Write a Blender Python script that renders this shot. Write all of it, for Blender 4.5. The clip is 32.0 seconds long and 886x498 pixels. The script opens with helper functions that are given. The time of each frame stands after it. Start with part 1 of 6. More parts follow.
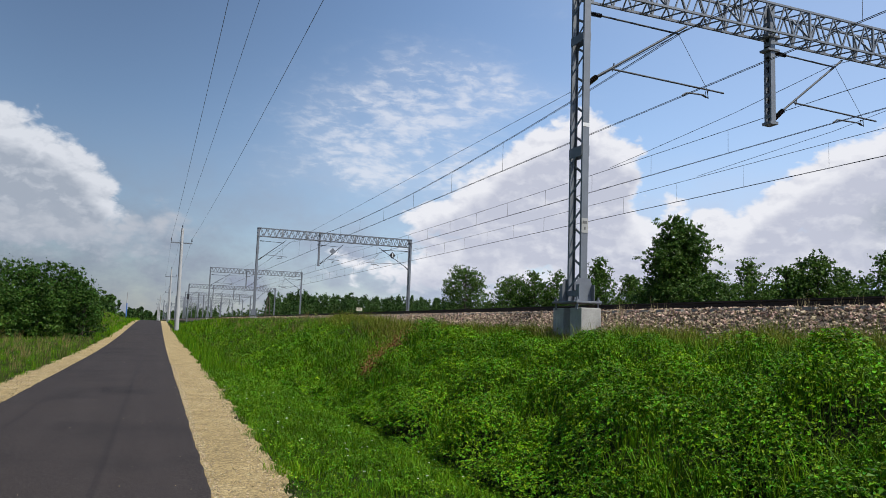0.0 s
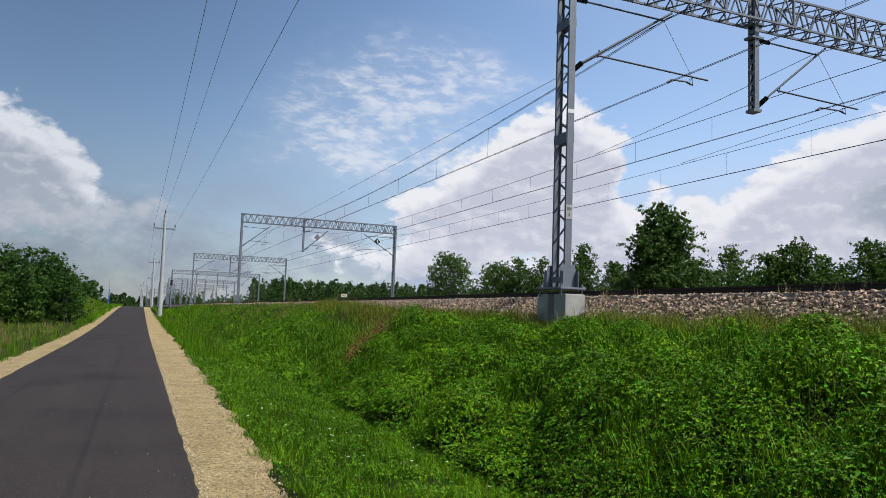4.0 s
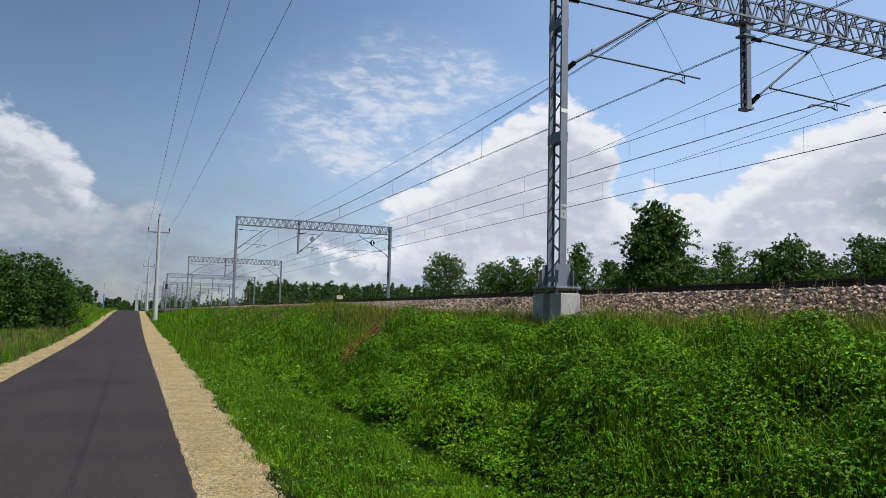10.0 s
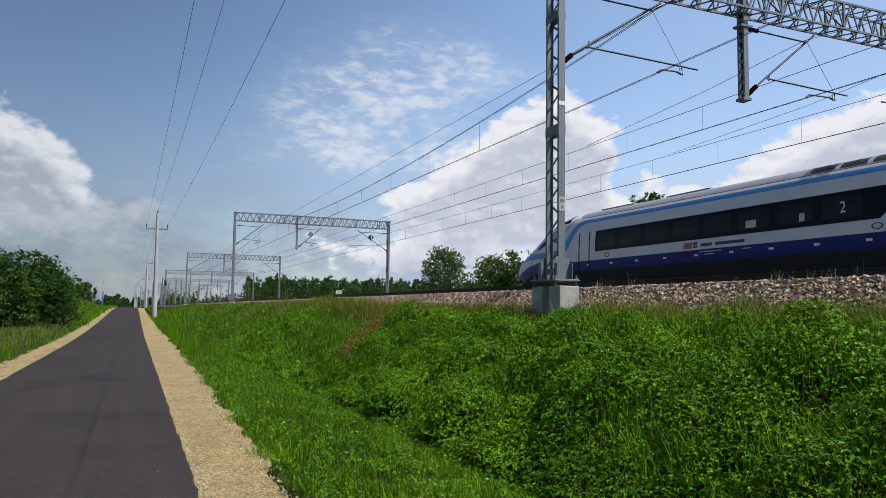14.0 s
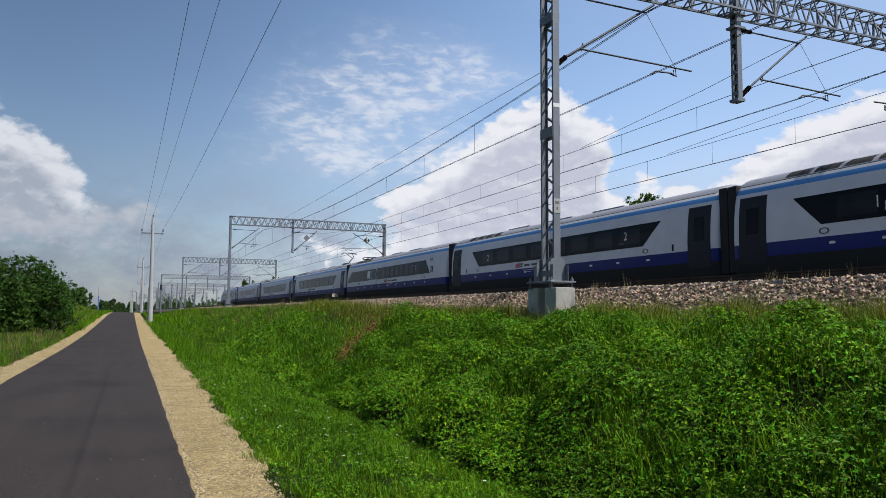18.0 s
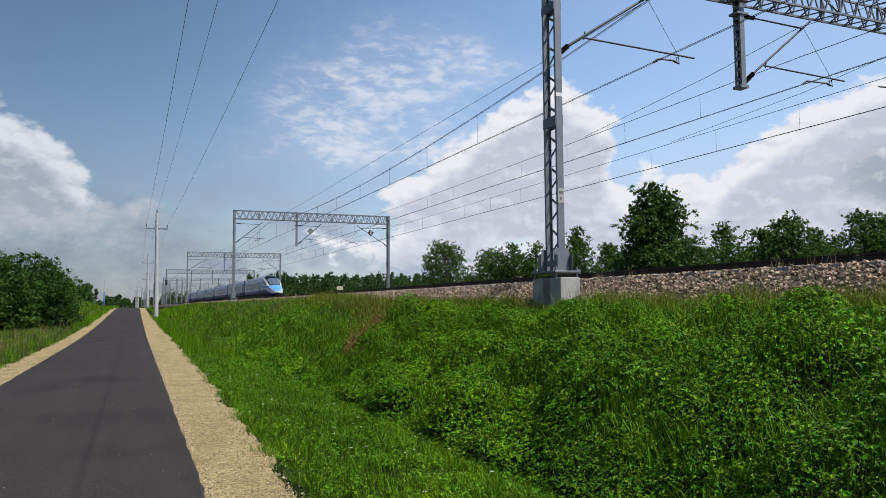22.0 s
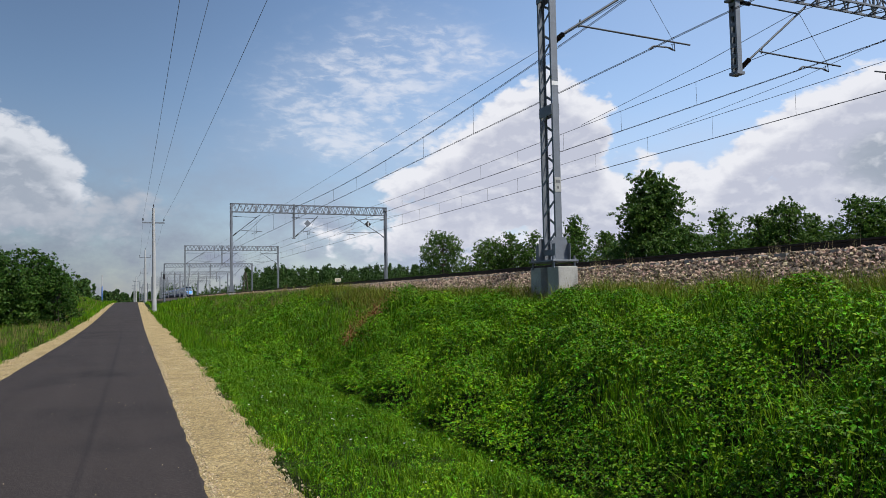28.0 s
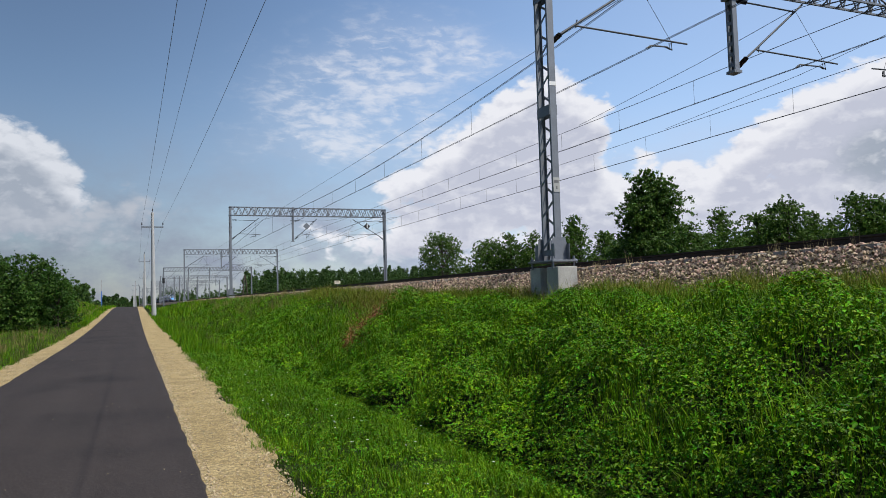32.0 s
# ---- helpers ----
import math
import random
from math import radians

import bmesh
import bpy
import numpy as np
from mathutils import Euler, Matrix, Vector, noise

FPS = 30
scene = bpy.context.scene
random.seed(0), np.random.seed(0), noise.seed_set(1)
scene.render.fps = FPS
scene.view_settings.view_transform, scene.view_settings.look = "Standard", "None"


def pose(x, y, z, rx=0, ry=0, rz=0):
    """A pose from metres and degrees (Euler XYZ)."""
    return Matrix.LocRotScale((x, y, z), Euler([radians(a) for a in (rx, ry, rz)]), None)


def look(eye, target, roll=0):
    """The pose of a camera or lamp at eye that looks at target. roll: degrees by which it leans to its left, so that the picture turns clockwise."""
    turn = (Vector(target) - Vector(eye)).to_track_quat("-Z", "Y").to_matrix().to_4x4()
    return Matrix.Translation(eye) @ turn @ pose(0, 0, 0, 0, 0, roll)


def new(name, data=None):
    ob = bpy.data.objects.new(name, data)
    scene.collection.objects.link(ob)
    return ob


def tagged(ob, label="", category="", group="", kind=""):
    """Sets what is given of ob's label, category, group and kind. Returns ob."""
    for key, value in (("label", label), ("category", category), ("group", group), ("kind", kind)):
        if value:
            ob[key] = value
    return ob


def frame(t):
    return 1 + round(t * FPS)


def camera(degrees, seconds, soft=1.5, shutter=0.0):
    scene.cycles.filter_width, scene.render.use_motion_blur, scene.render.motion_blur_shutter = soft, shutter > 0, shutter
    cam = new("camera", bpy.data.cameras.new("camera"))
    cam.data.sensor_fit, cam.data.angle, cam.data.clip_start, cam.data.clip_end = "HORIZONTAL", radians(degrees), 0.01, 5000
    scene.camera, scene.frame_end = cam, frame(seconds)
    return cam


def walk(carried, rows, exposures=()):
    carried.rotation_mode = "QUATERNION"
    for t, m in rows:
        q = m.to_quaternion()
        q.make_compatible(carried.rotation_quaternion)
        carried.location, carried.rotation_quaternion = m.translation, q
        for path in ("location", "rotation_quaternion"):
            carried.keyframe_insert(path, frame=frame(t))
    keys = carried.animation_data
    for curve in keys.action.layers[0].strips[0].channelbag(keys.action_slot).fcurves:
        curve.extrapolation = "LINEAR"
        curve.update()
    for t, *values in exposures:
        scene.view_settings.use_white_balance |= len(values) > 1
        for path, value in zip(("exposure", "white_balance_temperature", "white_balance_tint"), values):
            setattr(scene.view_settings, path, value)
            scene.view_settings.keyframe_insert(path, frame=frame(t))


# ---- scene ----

# The walk: a phone held by hand beside the road; y runs along the railway, x to its side.
cam = camera(61.0, 32.0, 0.85)
# seconds, yaw, pitch, roll, x, y, z
PATH = [
    (0.0, -21.19, 6.13, 2.06, -0.006, 0.007, 1.500),
    (0.5, -21.33, 5.98, 1.95, -0.007, 0.005, 1.501),
    (1.0, -21.42, 5.70, 1.86, -0.005, 0.017, 1.500),
    (1.5, -21.51, 5.48, 1.78, -0.003, 0.001, 1.499),
    (2.0, -21.83, 5.47, 1.94, -0.000, 0.007, 1.496),
    (2.5, -22.13, 5.44, 2.09, 0.003, 0.001, 1.496),
    (3.0, -22.31, 5.13, 2.24, 0.005, 0.009, 1.494),
    (3.5, -22.34, 5.17, 2.16, 0.002, 0.007, 1.494),
    (5.5, -22.45, 5.01, 1.88, 0.002, 0.021, 1.495),
    (6.0, -22.50, 5.05, 1.99, -0.002, 0.010, 1.490),
    (6.5, -22.56, 5.10, 2.01, -0.004, 0.002, 1.492),
    (7.0, -22.58, 5.07, 1.84, -0.003, 0.006, 1.497),
    (7.5, -22.82, 5.15, 1.95, 0.002, 0.007, 1.496),
    (8.0, -22.94, 5.13, 1.96, -0.005, -0.000, 1.495),
    (8.5, -22.96, 5.13, 1.82, -0.005, -0.003, 1.496),
    (9.0, -23.01, 5.05, 1.72, -0.008, -0.010, 1.495),
    (9.5, -22.95, 5.11, 1.63, -0.004, -0.000, 1.492),
    (10.0, -22.74, 5.18, 1.38, -0.003, -0.007, 1.498),
    (10.5, -22.78, 5.15, 1.32, -0.002, -0.006, 1.494),
    (11.0, -22.84, 5.32, 1.26, -0.003, 0.001, 1.493),
    (11.5, -22.70, 5.16, 1.28, -0.001, 0.003, 1.493),
    (12.0, -22.65, 4.99, 1.22, -0.002, 0.008, 1.493),
    (12.5, -22.63, 4.90, 1.02, -0.002, 0.012, 1.492),
    (13.0, -22.70, 4.85, 0.86, 0.002, 0.006, 1.494),
    (13.5, -22.82, 4.83, 0.97, -0.001, 0.005, 1.493),
    (14.0, -22.85, 4.72, 0.82, -0.003, -0.004, 1.496),
    (14.5, -22.84, 4.92, 0.86, -0.008, 0.001, 1.494),
    (16.5, -22.86, 4.88, 0.64, -0.007, -0.001, 1.493),
    (17.0, -23.02, 4.89, 0.48, -0.006, -0.015, 1.498),
    (17.5, -22.98, 4.97, 0.38, -0.008, -0.030, 1.500),
    (18.0, -23.15, 4.91, 0.39, -0.004, -0.025, 1.496),
    (18.5, -23.10, 4.71, 0.18, -0.008, -0.030, 1.495),
    (19.0, -23.21, 4.30, 0.35, -0.008, -0.009, 1.493),
    (19.5, -22.85, 4.39, 0.14, -0.006, -0.003, 1.493),
    (20.0, -23.01, 4.35, -0.02, -0.010, -0.009, 1.498),
    (20.5, -22.71, 4.32, -0.32, -0.010, -0.018, 1.494),
    (21.0, -22.86, 4.41, -0.17, -0.006, -0.014, 1.497),
    (21.5, -22.74, 4.44, -0.24, -0.006, -0.016, 1.497),
    (22.0, -22.85, 4.25, -0.36, -0.006, -0.012, 1.499),
    (22.5, -22.62, 4.22, -0.59, -0.002, -0.002, 1.497),
    (23.0, -22.58, 4.19, -0.80, 0.003, 0.005, 1.497),
    (23.5, -22.45, 4.21, -0.79, -0.006, -0.019, 1.498),
    (24.0, -22.62, 3.92, -0.69, 0.000, -0.007, 1.493),
    (24.5, -22.71, 3.97, -0.77, 0.001, -0.005, 1.499),
    (25.0, -22.88, 3.78, -0.81, 0.000, 0.004, 1.498),
    (25.5, -22.90, 3.71, -0.96, -0.002, -0.004, 1.491),
    (27.5, -23.10, 3.81, -1.02, 0.001, 0.004, 1.498),
    (28.0, -23.02, 3.53, -1.09, 0.007, 0.005, 1.498),
    (28.5, -22.89, 3.50, -1.09, 0.002, 0.007, 1.497),
    (29.0, -22.77, 3.49, -1.46, 0.004, 0.000, 1.498),
    (29.5, -22.79, 3.61, -1.41, 0.010, 0.011, 1.501),
    (30.0, -22.93, 3.68, -1.41, 0.007, 0.008, 1.499),
    (30.5, -22.96, 3.67, -1.32, 0.006, 0.002, 1.499),
    (31.0, -22.93, 3.62, -1.35, 0.005, 0.007, 1.499),
    (31.5, -23.06, 3.56, -1.45, 0.008, 0.008, 1.501),
    (32.0, -23.08, 3.63, -1.67, 0.003, 0.001, 1.499),
]


def held(yaw, pitch, roll, x, y, z):
    a, b = radians(yaw), radians(pitch)
    way = Vector((-math.sin(a) * math.cos(b), math.cos(a) * math.cos(b), math.sin(b)))
    eye = Vector((x, y, z))
    return look(eye, eye + way, roll)


walk(cam, [(r[0], held(*r[1:])) for r in PATH])

# ---- daylight ----
SUN_AZ, SUN_EL = 144.0, 57.0   # degrees clockwise from +y, and above the horizon
world = bpy.data.worlds.new("summer_sky")
scene.world = world
world.use_nodes = True
wt = world.node_tree
wt.nodes.clear()


def wmath(op, a, b=None, clamp=False):
    n = wt.nodes.new("ShaderNodeMath")
    n.operation, n.use_clamp = op, clamp
    for i, x in enumerate((a, b)):
        if x is None:
            continue
        if isinstance(x, (int, float)):
            n.inputs[i].default_value = x
        else:
            wt.links.new(x, n.inputs[i])
    return n.outputs[0]


def build_sky():
    sky = wt.nodes.new("ShaderNodeTexSky")
    sky.sky_type, sky.sun_disc = "NISHITA", False
    sky.sun_elevation, sky.sun_rotation = radians(SUN_EL), radians(SUN_AZ)
    sky.air_density, sky.dust_density, sky.ozone_density = 1.0, 0.6, 3.0
    co = wt.nodes.new("ShaderNodeTexCoord")
    sep = wt.nodes.new("ShaderNodeSeparateXYZ")
    wt.links.new(co.outputs["Generated"], sep.inputs[0])
    x, y, z = sep.outputs
    az = wmath("MULTIPLY", wmath("ARCTAN2", x, y), 180 / math.pi)      # degrees, right of +y
    el = wmath("MULTIPLY", wmath("ARCSINE", z), 180 / math.pi)
    comb = wt.nodes.new("ShaderNodeCombineXYZ")
    wt.links.new(az, comb.inputs[0]), wt.links.new(wmath("MULTIPLY", el, 1.6), comb.inputs[1])

    def fbm(scale, detail, rough=0.55, vec=None, distortion=0.0):
        n = wt.nodes.new("ShaderNodeTexNoise")
        n.inputs["Scale"].default_value, n.inputs["Detail"].default_value = scale, detail
        n.inputs["Roughness"].default_value, n.inputs["Distortion"].default_value = rough, distortion
        wt.links.new(vec or comb.outputs[0], n.inputs["Vector"])
        return n.outputs[0]

    def blob(a, e, wa, we):
        da = wmath("DIVIDE", wmath("SUBTRACT", az, a), wa)
        de = wmath("DIVIDE", wmath("SUBTRACT", el, e), we)
        r = wmath("ADD", wmath("MULTIPLY", da, da), wmath("MULTIPLY", de, de))
        return wmath("EXPONENT", wmath("MULTIPLY", r, -1.0))

    def added(items):
        s = items[0]
        for i in items[1:]:
            s = wmath("ADD", s, i)
        return s

    # heaped clouds: a slow swell, rounded billows, and fraying; the thicker the cloud above, the greyer from below
    def puffs(dx=0.0, dy=0.0):
        at = wt.nodes.new("ShaderNodeVectorMath")
        at.inputs[1].default_value = (dx, dy, 0)
        wt.links.new(comb.outputs[0], at.inputs[0])
        swell, fray = fbm(0.17, 9, 0.58, at.outputs[0]), fbm(0.75, 7, 0.62, at.outputs[0])
        bent = wt.nodes.new("ShaderNodeVectorMath")
        shift = wt.nodes.new("ShaderNodeTexNoise")
        shift.inputs["Scale"].default_value, shift.inputs["Detail"].default_value = 0.55, 4
        wt.links.new(at.outputs[0], shift.inputs["Vector"])
        bent.operation = "MULTIPLY_ADD"
        bent.inputs[1].default_value = (2.2, 2.2, 0)
        wt.links.new(shift.outputs["Color"], bent.inputs[0]), wt.links.new(at.outputs[0], bent.inputs[2])
        cell = wt.nodes.new("ShaderNodeTexVoronoi")
        cell.feature = "SMOOTH_F1"
        for k, v in (("Scale", 0.5), ("Detail", 2.5), ("Roughness", 0.5), ("Lacunarity", 2.2), ("Smoothness", 0.35)):
            cell.inputs[k].default_value = v
        wt.links.new(bent.outputs[0], cell.inputs["Vector"])
        round_ = wmath("MULTIPLY", wmath("SUBTRACT", 0.42, cell.outputs["Distance"]), 0.62)
        return wmath("ADD", wmath("ADD", wmath("MULTIPLY", wmath("SUBTRACT", swell, 0.5), 1.25), wmath("MULTIPLY", wmath("SUBTRACT", fray, 0.5), 0.42)), round_)

    big = fbm(0.16, 9, 0.6)
    lump = puffs()

    def heaps(up):
        items = [wmath("MULTIPLY", blob(q[0], q[1] - up, q[2], q[3]), q[4]) for q in CUMULUS]
        return wmath("ADD", added(items), lump)

    field = heaps(0.0)
    cover = wt.nodes.new("ShaderNodeMapRange")
    cover.interpolation_type = "SMOOTHSTEP"
    wt.links.new(field, cover.inputs[0])
    cover.inputs[1].default_value, cover.inputs[2].default_value = 0.30, 0.72
    inner = wt.nodes.new("ShaderNodeMapRange")
    inner.interpolation_type = "SMOOTHSTEP"
    wt.links.new(heaps(1.6), inner.inputs[0])
    inner.inputs[1].default_value, inner.inputs[2].default_value = 0.30, 1.25
    # lumps lit from the upper right
    relief = wmath("MULTIPLY", wmath("SUBTRACT", puffs(0.35, 0.75), lump), 1.15)
    shade = wmath("ADD", inner.outputs[0], relief, True)
    # veil of thin streaks
    sv = wt.nodes.new("ShaderNodeCombineXYZ")
    wt.links.new(wmath("ADD", wmath("MULTIPLY", az, 0.5), wmath("MULTIPLY", el, 0.12)), sv.inputs[0])
    wt.links.new(wmath("MULTIPLY", el, 1.25), sv.inputs[1])
    streak = fbm(1.15, 6, 0.6, sv.outputs[0], 0.3)
    veil = added([blob(*b) for b in CIRRUS])
    flock = fbm(0.22, 3, 0.5)
    cir = wt.nodes.new("ShaderNodeMapRange")
    cir.interpolation_type = "SMOOTHSTEP"
    wt.links.new(added([streak, wmath("MULTIPLY", veil, 0.10), wmath("MULTIPLY", wmath("SUBTRACT", flock, 0.5), 0.55)]), cir.inputs[0])
    cir.inputs[1].default_value, cir.inputs[2].default_value = 0.50, 0.82
    within = wmath("MINIMUM", wmath("MULTIPLY", veil, 1.2), 1.0)
    cirrus = wmath("MULTIPLY", wmath("ADD", wmath("MULTIPLY", cir.outputs[0], 0.46), wmath("MULTIPLY", flock, 0.28)), within)
    # low haze bank of cloud near the horizon
    low = wt.nodes.new("ShaderNodeMapRange")
    low.interpolation_type = "SMOOTHSTEP"
    wt.links.new(el, low.inputs[0])
    low.inputs[1].default_value, low.inputs[2].default_value = 16.0, 2.0
    bank = wmath("MULTIPLY", low.outputs[0], wmath("ADD", -0.35, wmath("MULTIPLY", big, 2.2)), True)

    thin = wt.nodes.new("ShaderNodeMapRange")
    thin.interpolation_type = "SMOOTHSTEP"
    wt.links.new(az, thin.inputs[0])
    for i, v in enumerate((12.0, 60.0, 0.0, 0.3)):
        thin.inputs[i + 1].default_value = v
    bank = wmath("ADD", bank, thin.outputs[0], True)

    def rgb(c):
        n = wt.nodes.new("ShaderNodeRGB")
        n.outputs[0].default_value = (*c, 1)
        return n.outputs[0]

    def mix(f, a, b):
        n = wt.nodes.new("ShaderNodeMix")
        n.data_type = "RGBA"
        wt.links.new(f, n.inputs[0]), wt.links.new(a, n.inputs[6]), wt.links.new(b, n.inputs[7])
        return n.outputs[2]

    lit, grey, haze = rgb(CLOUD_LIT), rgb(CLOUD_GREY), rgb(CLOUD_HAZE)
    heavy = wt.nodes.new("ShaderNodeMapRange")
    heavy.interpolation_type = "SMOOTHSTEP"
    wt.links.new(az, heavy.inputs[0])
    heavy.inputs[1].default_value, heavy.inputs[2].default_value = 12.0, -4.0
    grey = mix(heavy.outputs[0], grey, rgb(CLOUD_HEAVY))
    base = wt.nodes.new("ShaderNodeMapRange")
    base.interpolation_type = "SMOOTHSTEP"
    wt.links.new(wmath("ADD", added([wmath("MULTIPLY", blob(*q[:4]), q[4]) for q in DARK_BASE]), wmath("MULTIPLY", lump, 0.5)), base.inputs[0])
    base.inputs[1].default_value, base.inputs[2].default_value = 0.15, 1.05
    grey = mix(base.outputs[0], grey, rgb(CLOUD_HEAVY))
    tone = mix(shade, mix(heavy.outputs[0], lit, rgb((6.3, 6.6, 7.2))), grey)
    air = wt.nodes.new("ShaderNodeVectorMath")
    air.operation = "SCALE"
    air.inputs["Scale"].default_value = 1.42
    wt.links.new(sky.outputs[0], air.inputs[0])
    out = mix(bank, air.outputs[0], haze)
    # the sky is thicker with haze towards the right
    side = wt.nodes.new("ShaderNodeMapRange")
    side.interpolation_type = "SMOOTHSTEP"
    wt.links.new(az, side.inputs[0])
    for i, v in enumerate((-10.0, 44.0, 0.58, 1.28)):
        side.inputs[i + 1].default_value = v
    sc = wt.nodes.new("ShaderNodeVectorMath")
    sc.operation = "SCALE"
    wt.links.new(out, sc.inputs[0]), wt.links.new(side.outputs[0], sc.inputs["Scale"])
    out = mix(cirrus, sc.outputs[0], lit)
    soft = wt.nodes.new("ShaderNodeMapRange")
    soft.interpolation_type = "SMOOTHSTEP"
    wt.links.new(wmath("ADD", added([wmath("MULTIPLY", blob(*q[:4]), q[4]) for q in SOFT]), lump), soft.inputs[0])
    soft.inputs[1].default_value, soft.inputs[2].default_value = 0.3, 1.1
    out = mix(cover.outputs[0], out, tone)
    out = mix(soft.outputs[0], out, rgb(CLOUD_SOFT))
    bg = wt.nodes.new("ShaderNodeBackground")
    bg.inputs[1].default_value = SKY_STRENGTH
    wt.links.new(out, bg.inputs[0])
    o = wt.nodes.new("ShaderNodeOutputWorld")
    wt.links.new(bg.outputs[0], o.inputs[0])


SKY_STRENGTH = 0.11
CLOUD_LIT, CLOUD_GREY, CLOUD_HAZE, CLOUD_HEAVY = (7.6, 7.7, 8.2), (4.9, 5.15, 6.15), (3.7, 4.25, 5.5), (3.3, 3.75, 4.5)
# azimuth, elevation, half width, half height (degrees), thickness
CUMULUS = [(-9.2, 9.6, 3.4, 3.6, 1.25), (-6.3, 9.0, 2.8, 2.9, 1.2), (-4.0, 7.8, 2.1, 2.0, 1.1), (-13, 10, 4, 4, 1.2), (-8, 5.5, 6, 2, 0.7),
           (31.8, 15.0, 2.1, 2.7, 1.25), (29.0, 13.7, 2.3, 2.3, 1.2), (33.9, 12.6, 2.2, 2.4, 1.15), (26.4, 11.9, 2.5, 2.0, 1.2), (23.2, 10.1, 2.6, 1.6, 1.1), (20.0, 8.7, 2.4, 1.2, 0.9), (29.5, 10.2, 4.5, 2.6, 1.15), (33, 9.5, 3.0, 2.4, 1.0), (26, 8.0, 6, 1.8, 0.85), (36.0, 13.6, 1.2, 0.8, 0.6),
           (38.3, 9.9, 1.2, 0.8, 0.8), (40.4, 8.8, 1.4, 0.9, 0.8), (36.5, 7.6, 2.4, 1.3, 0.85),
           (53.9, 12.0, 3.0, 2.8, 1.25), (50.0, 11.3, 2.5, 2.2, 1.2), (47.0, 10.2, 2.2, 1.9, 1.15), (44.6, 8.9, 1.9, 1.7, 1.05), (51, 7.8, 5, 2.7, 1.1), (58, 12, 5, 4, 1.2), (42.6, 6.8, 2.8, 1.7, 0.9), (38, 6.0, 4.5, 1.6, 0.8), (47, 5.2, 8, 1.8, 0.8), (30, 3.0, 22, 2.0, 0.45),
           (20.5, 5.4, 6.0, 2.2, 0.65), (28.0, 5.0, 8.0, 2.4, 0.85), (38.5, 5.0, 6.0, 2.2, 0.75), (13.5, 4.4, 4.0, 1.6, 0.38),
           (72.0, 9.0, 10.0, 5.0, 1.0), (-35.0, 9.0, 12.0, 5.0, 0.8)]
# where a cloud is thickest and its underside darkest
DARK_BASE = [(53.5, 8.0, 4.2, 2.3, 0.95), (57.0, 9.5, 4.0, 3.0, 0.9), (33.0, 8.0, 4.0, 1.4, 0.3)]
# grey, fraying cloud low over the horizon
SOFT = [(-8.0, 6.0, 6.5, 2.6, 1.05), (0.6, 7.8, 2.0, 1.3, 0.6), (2.8, 6.3, 2.4, 1.6, 0.7), (-2.0, 5.8, 3.0, 1.6, 0.7), (6.0, 4.4, 3.0, 1.2, 0.5), (-1.0, 3.6, 7.0, 1.2, 0.5), (12.0, 6.5, 4.0, 1.2, 0.35), (16.0, 4.0, 6.0, 1.2, 0.4)]
CLOUD_SOFT = (4.3, 4.65, 5.3)
CIRRUS = [(14.5, 14.8, 5.2, 3.0), (18.5, 15.8, 4.2, 2.4), (20.5, 19.0, 4.5, 2.0), (25.5, 17.6, 4.0, 1.4), (16.0, 11.4, 6.0, 1.3), (23.0, 12.5, 3.0, 1.6), (36.0, 26.0, 6.0, 2.0)]
build_sky()

sun = new("sun", bpy.data.lights.new("sun", "SUN"))
sun.data.energy, sun.data.angle, sun.data.color = 5.0, radians(0.5), (1.0, 0.955, 0.88)
sun.matrix_world = look((0, 0, 60), Vector((0, 0, 60)) - Vector((math.sin(radians(SUN_AZ)) * math.cos(radians(SUN_EL)), math.cos(radians(SUN_AZ)) * math.cos(radians(SUN_EL)), math.sin(radians(SUN_EL)))))
scene.view_settings.exposure = 0.0


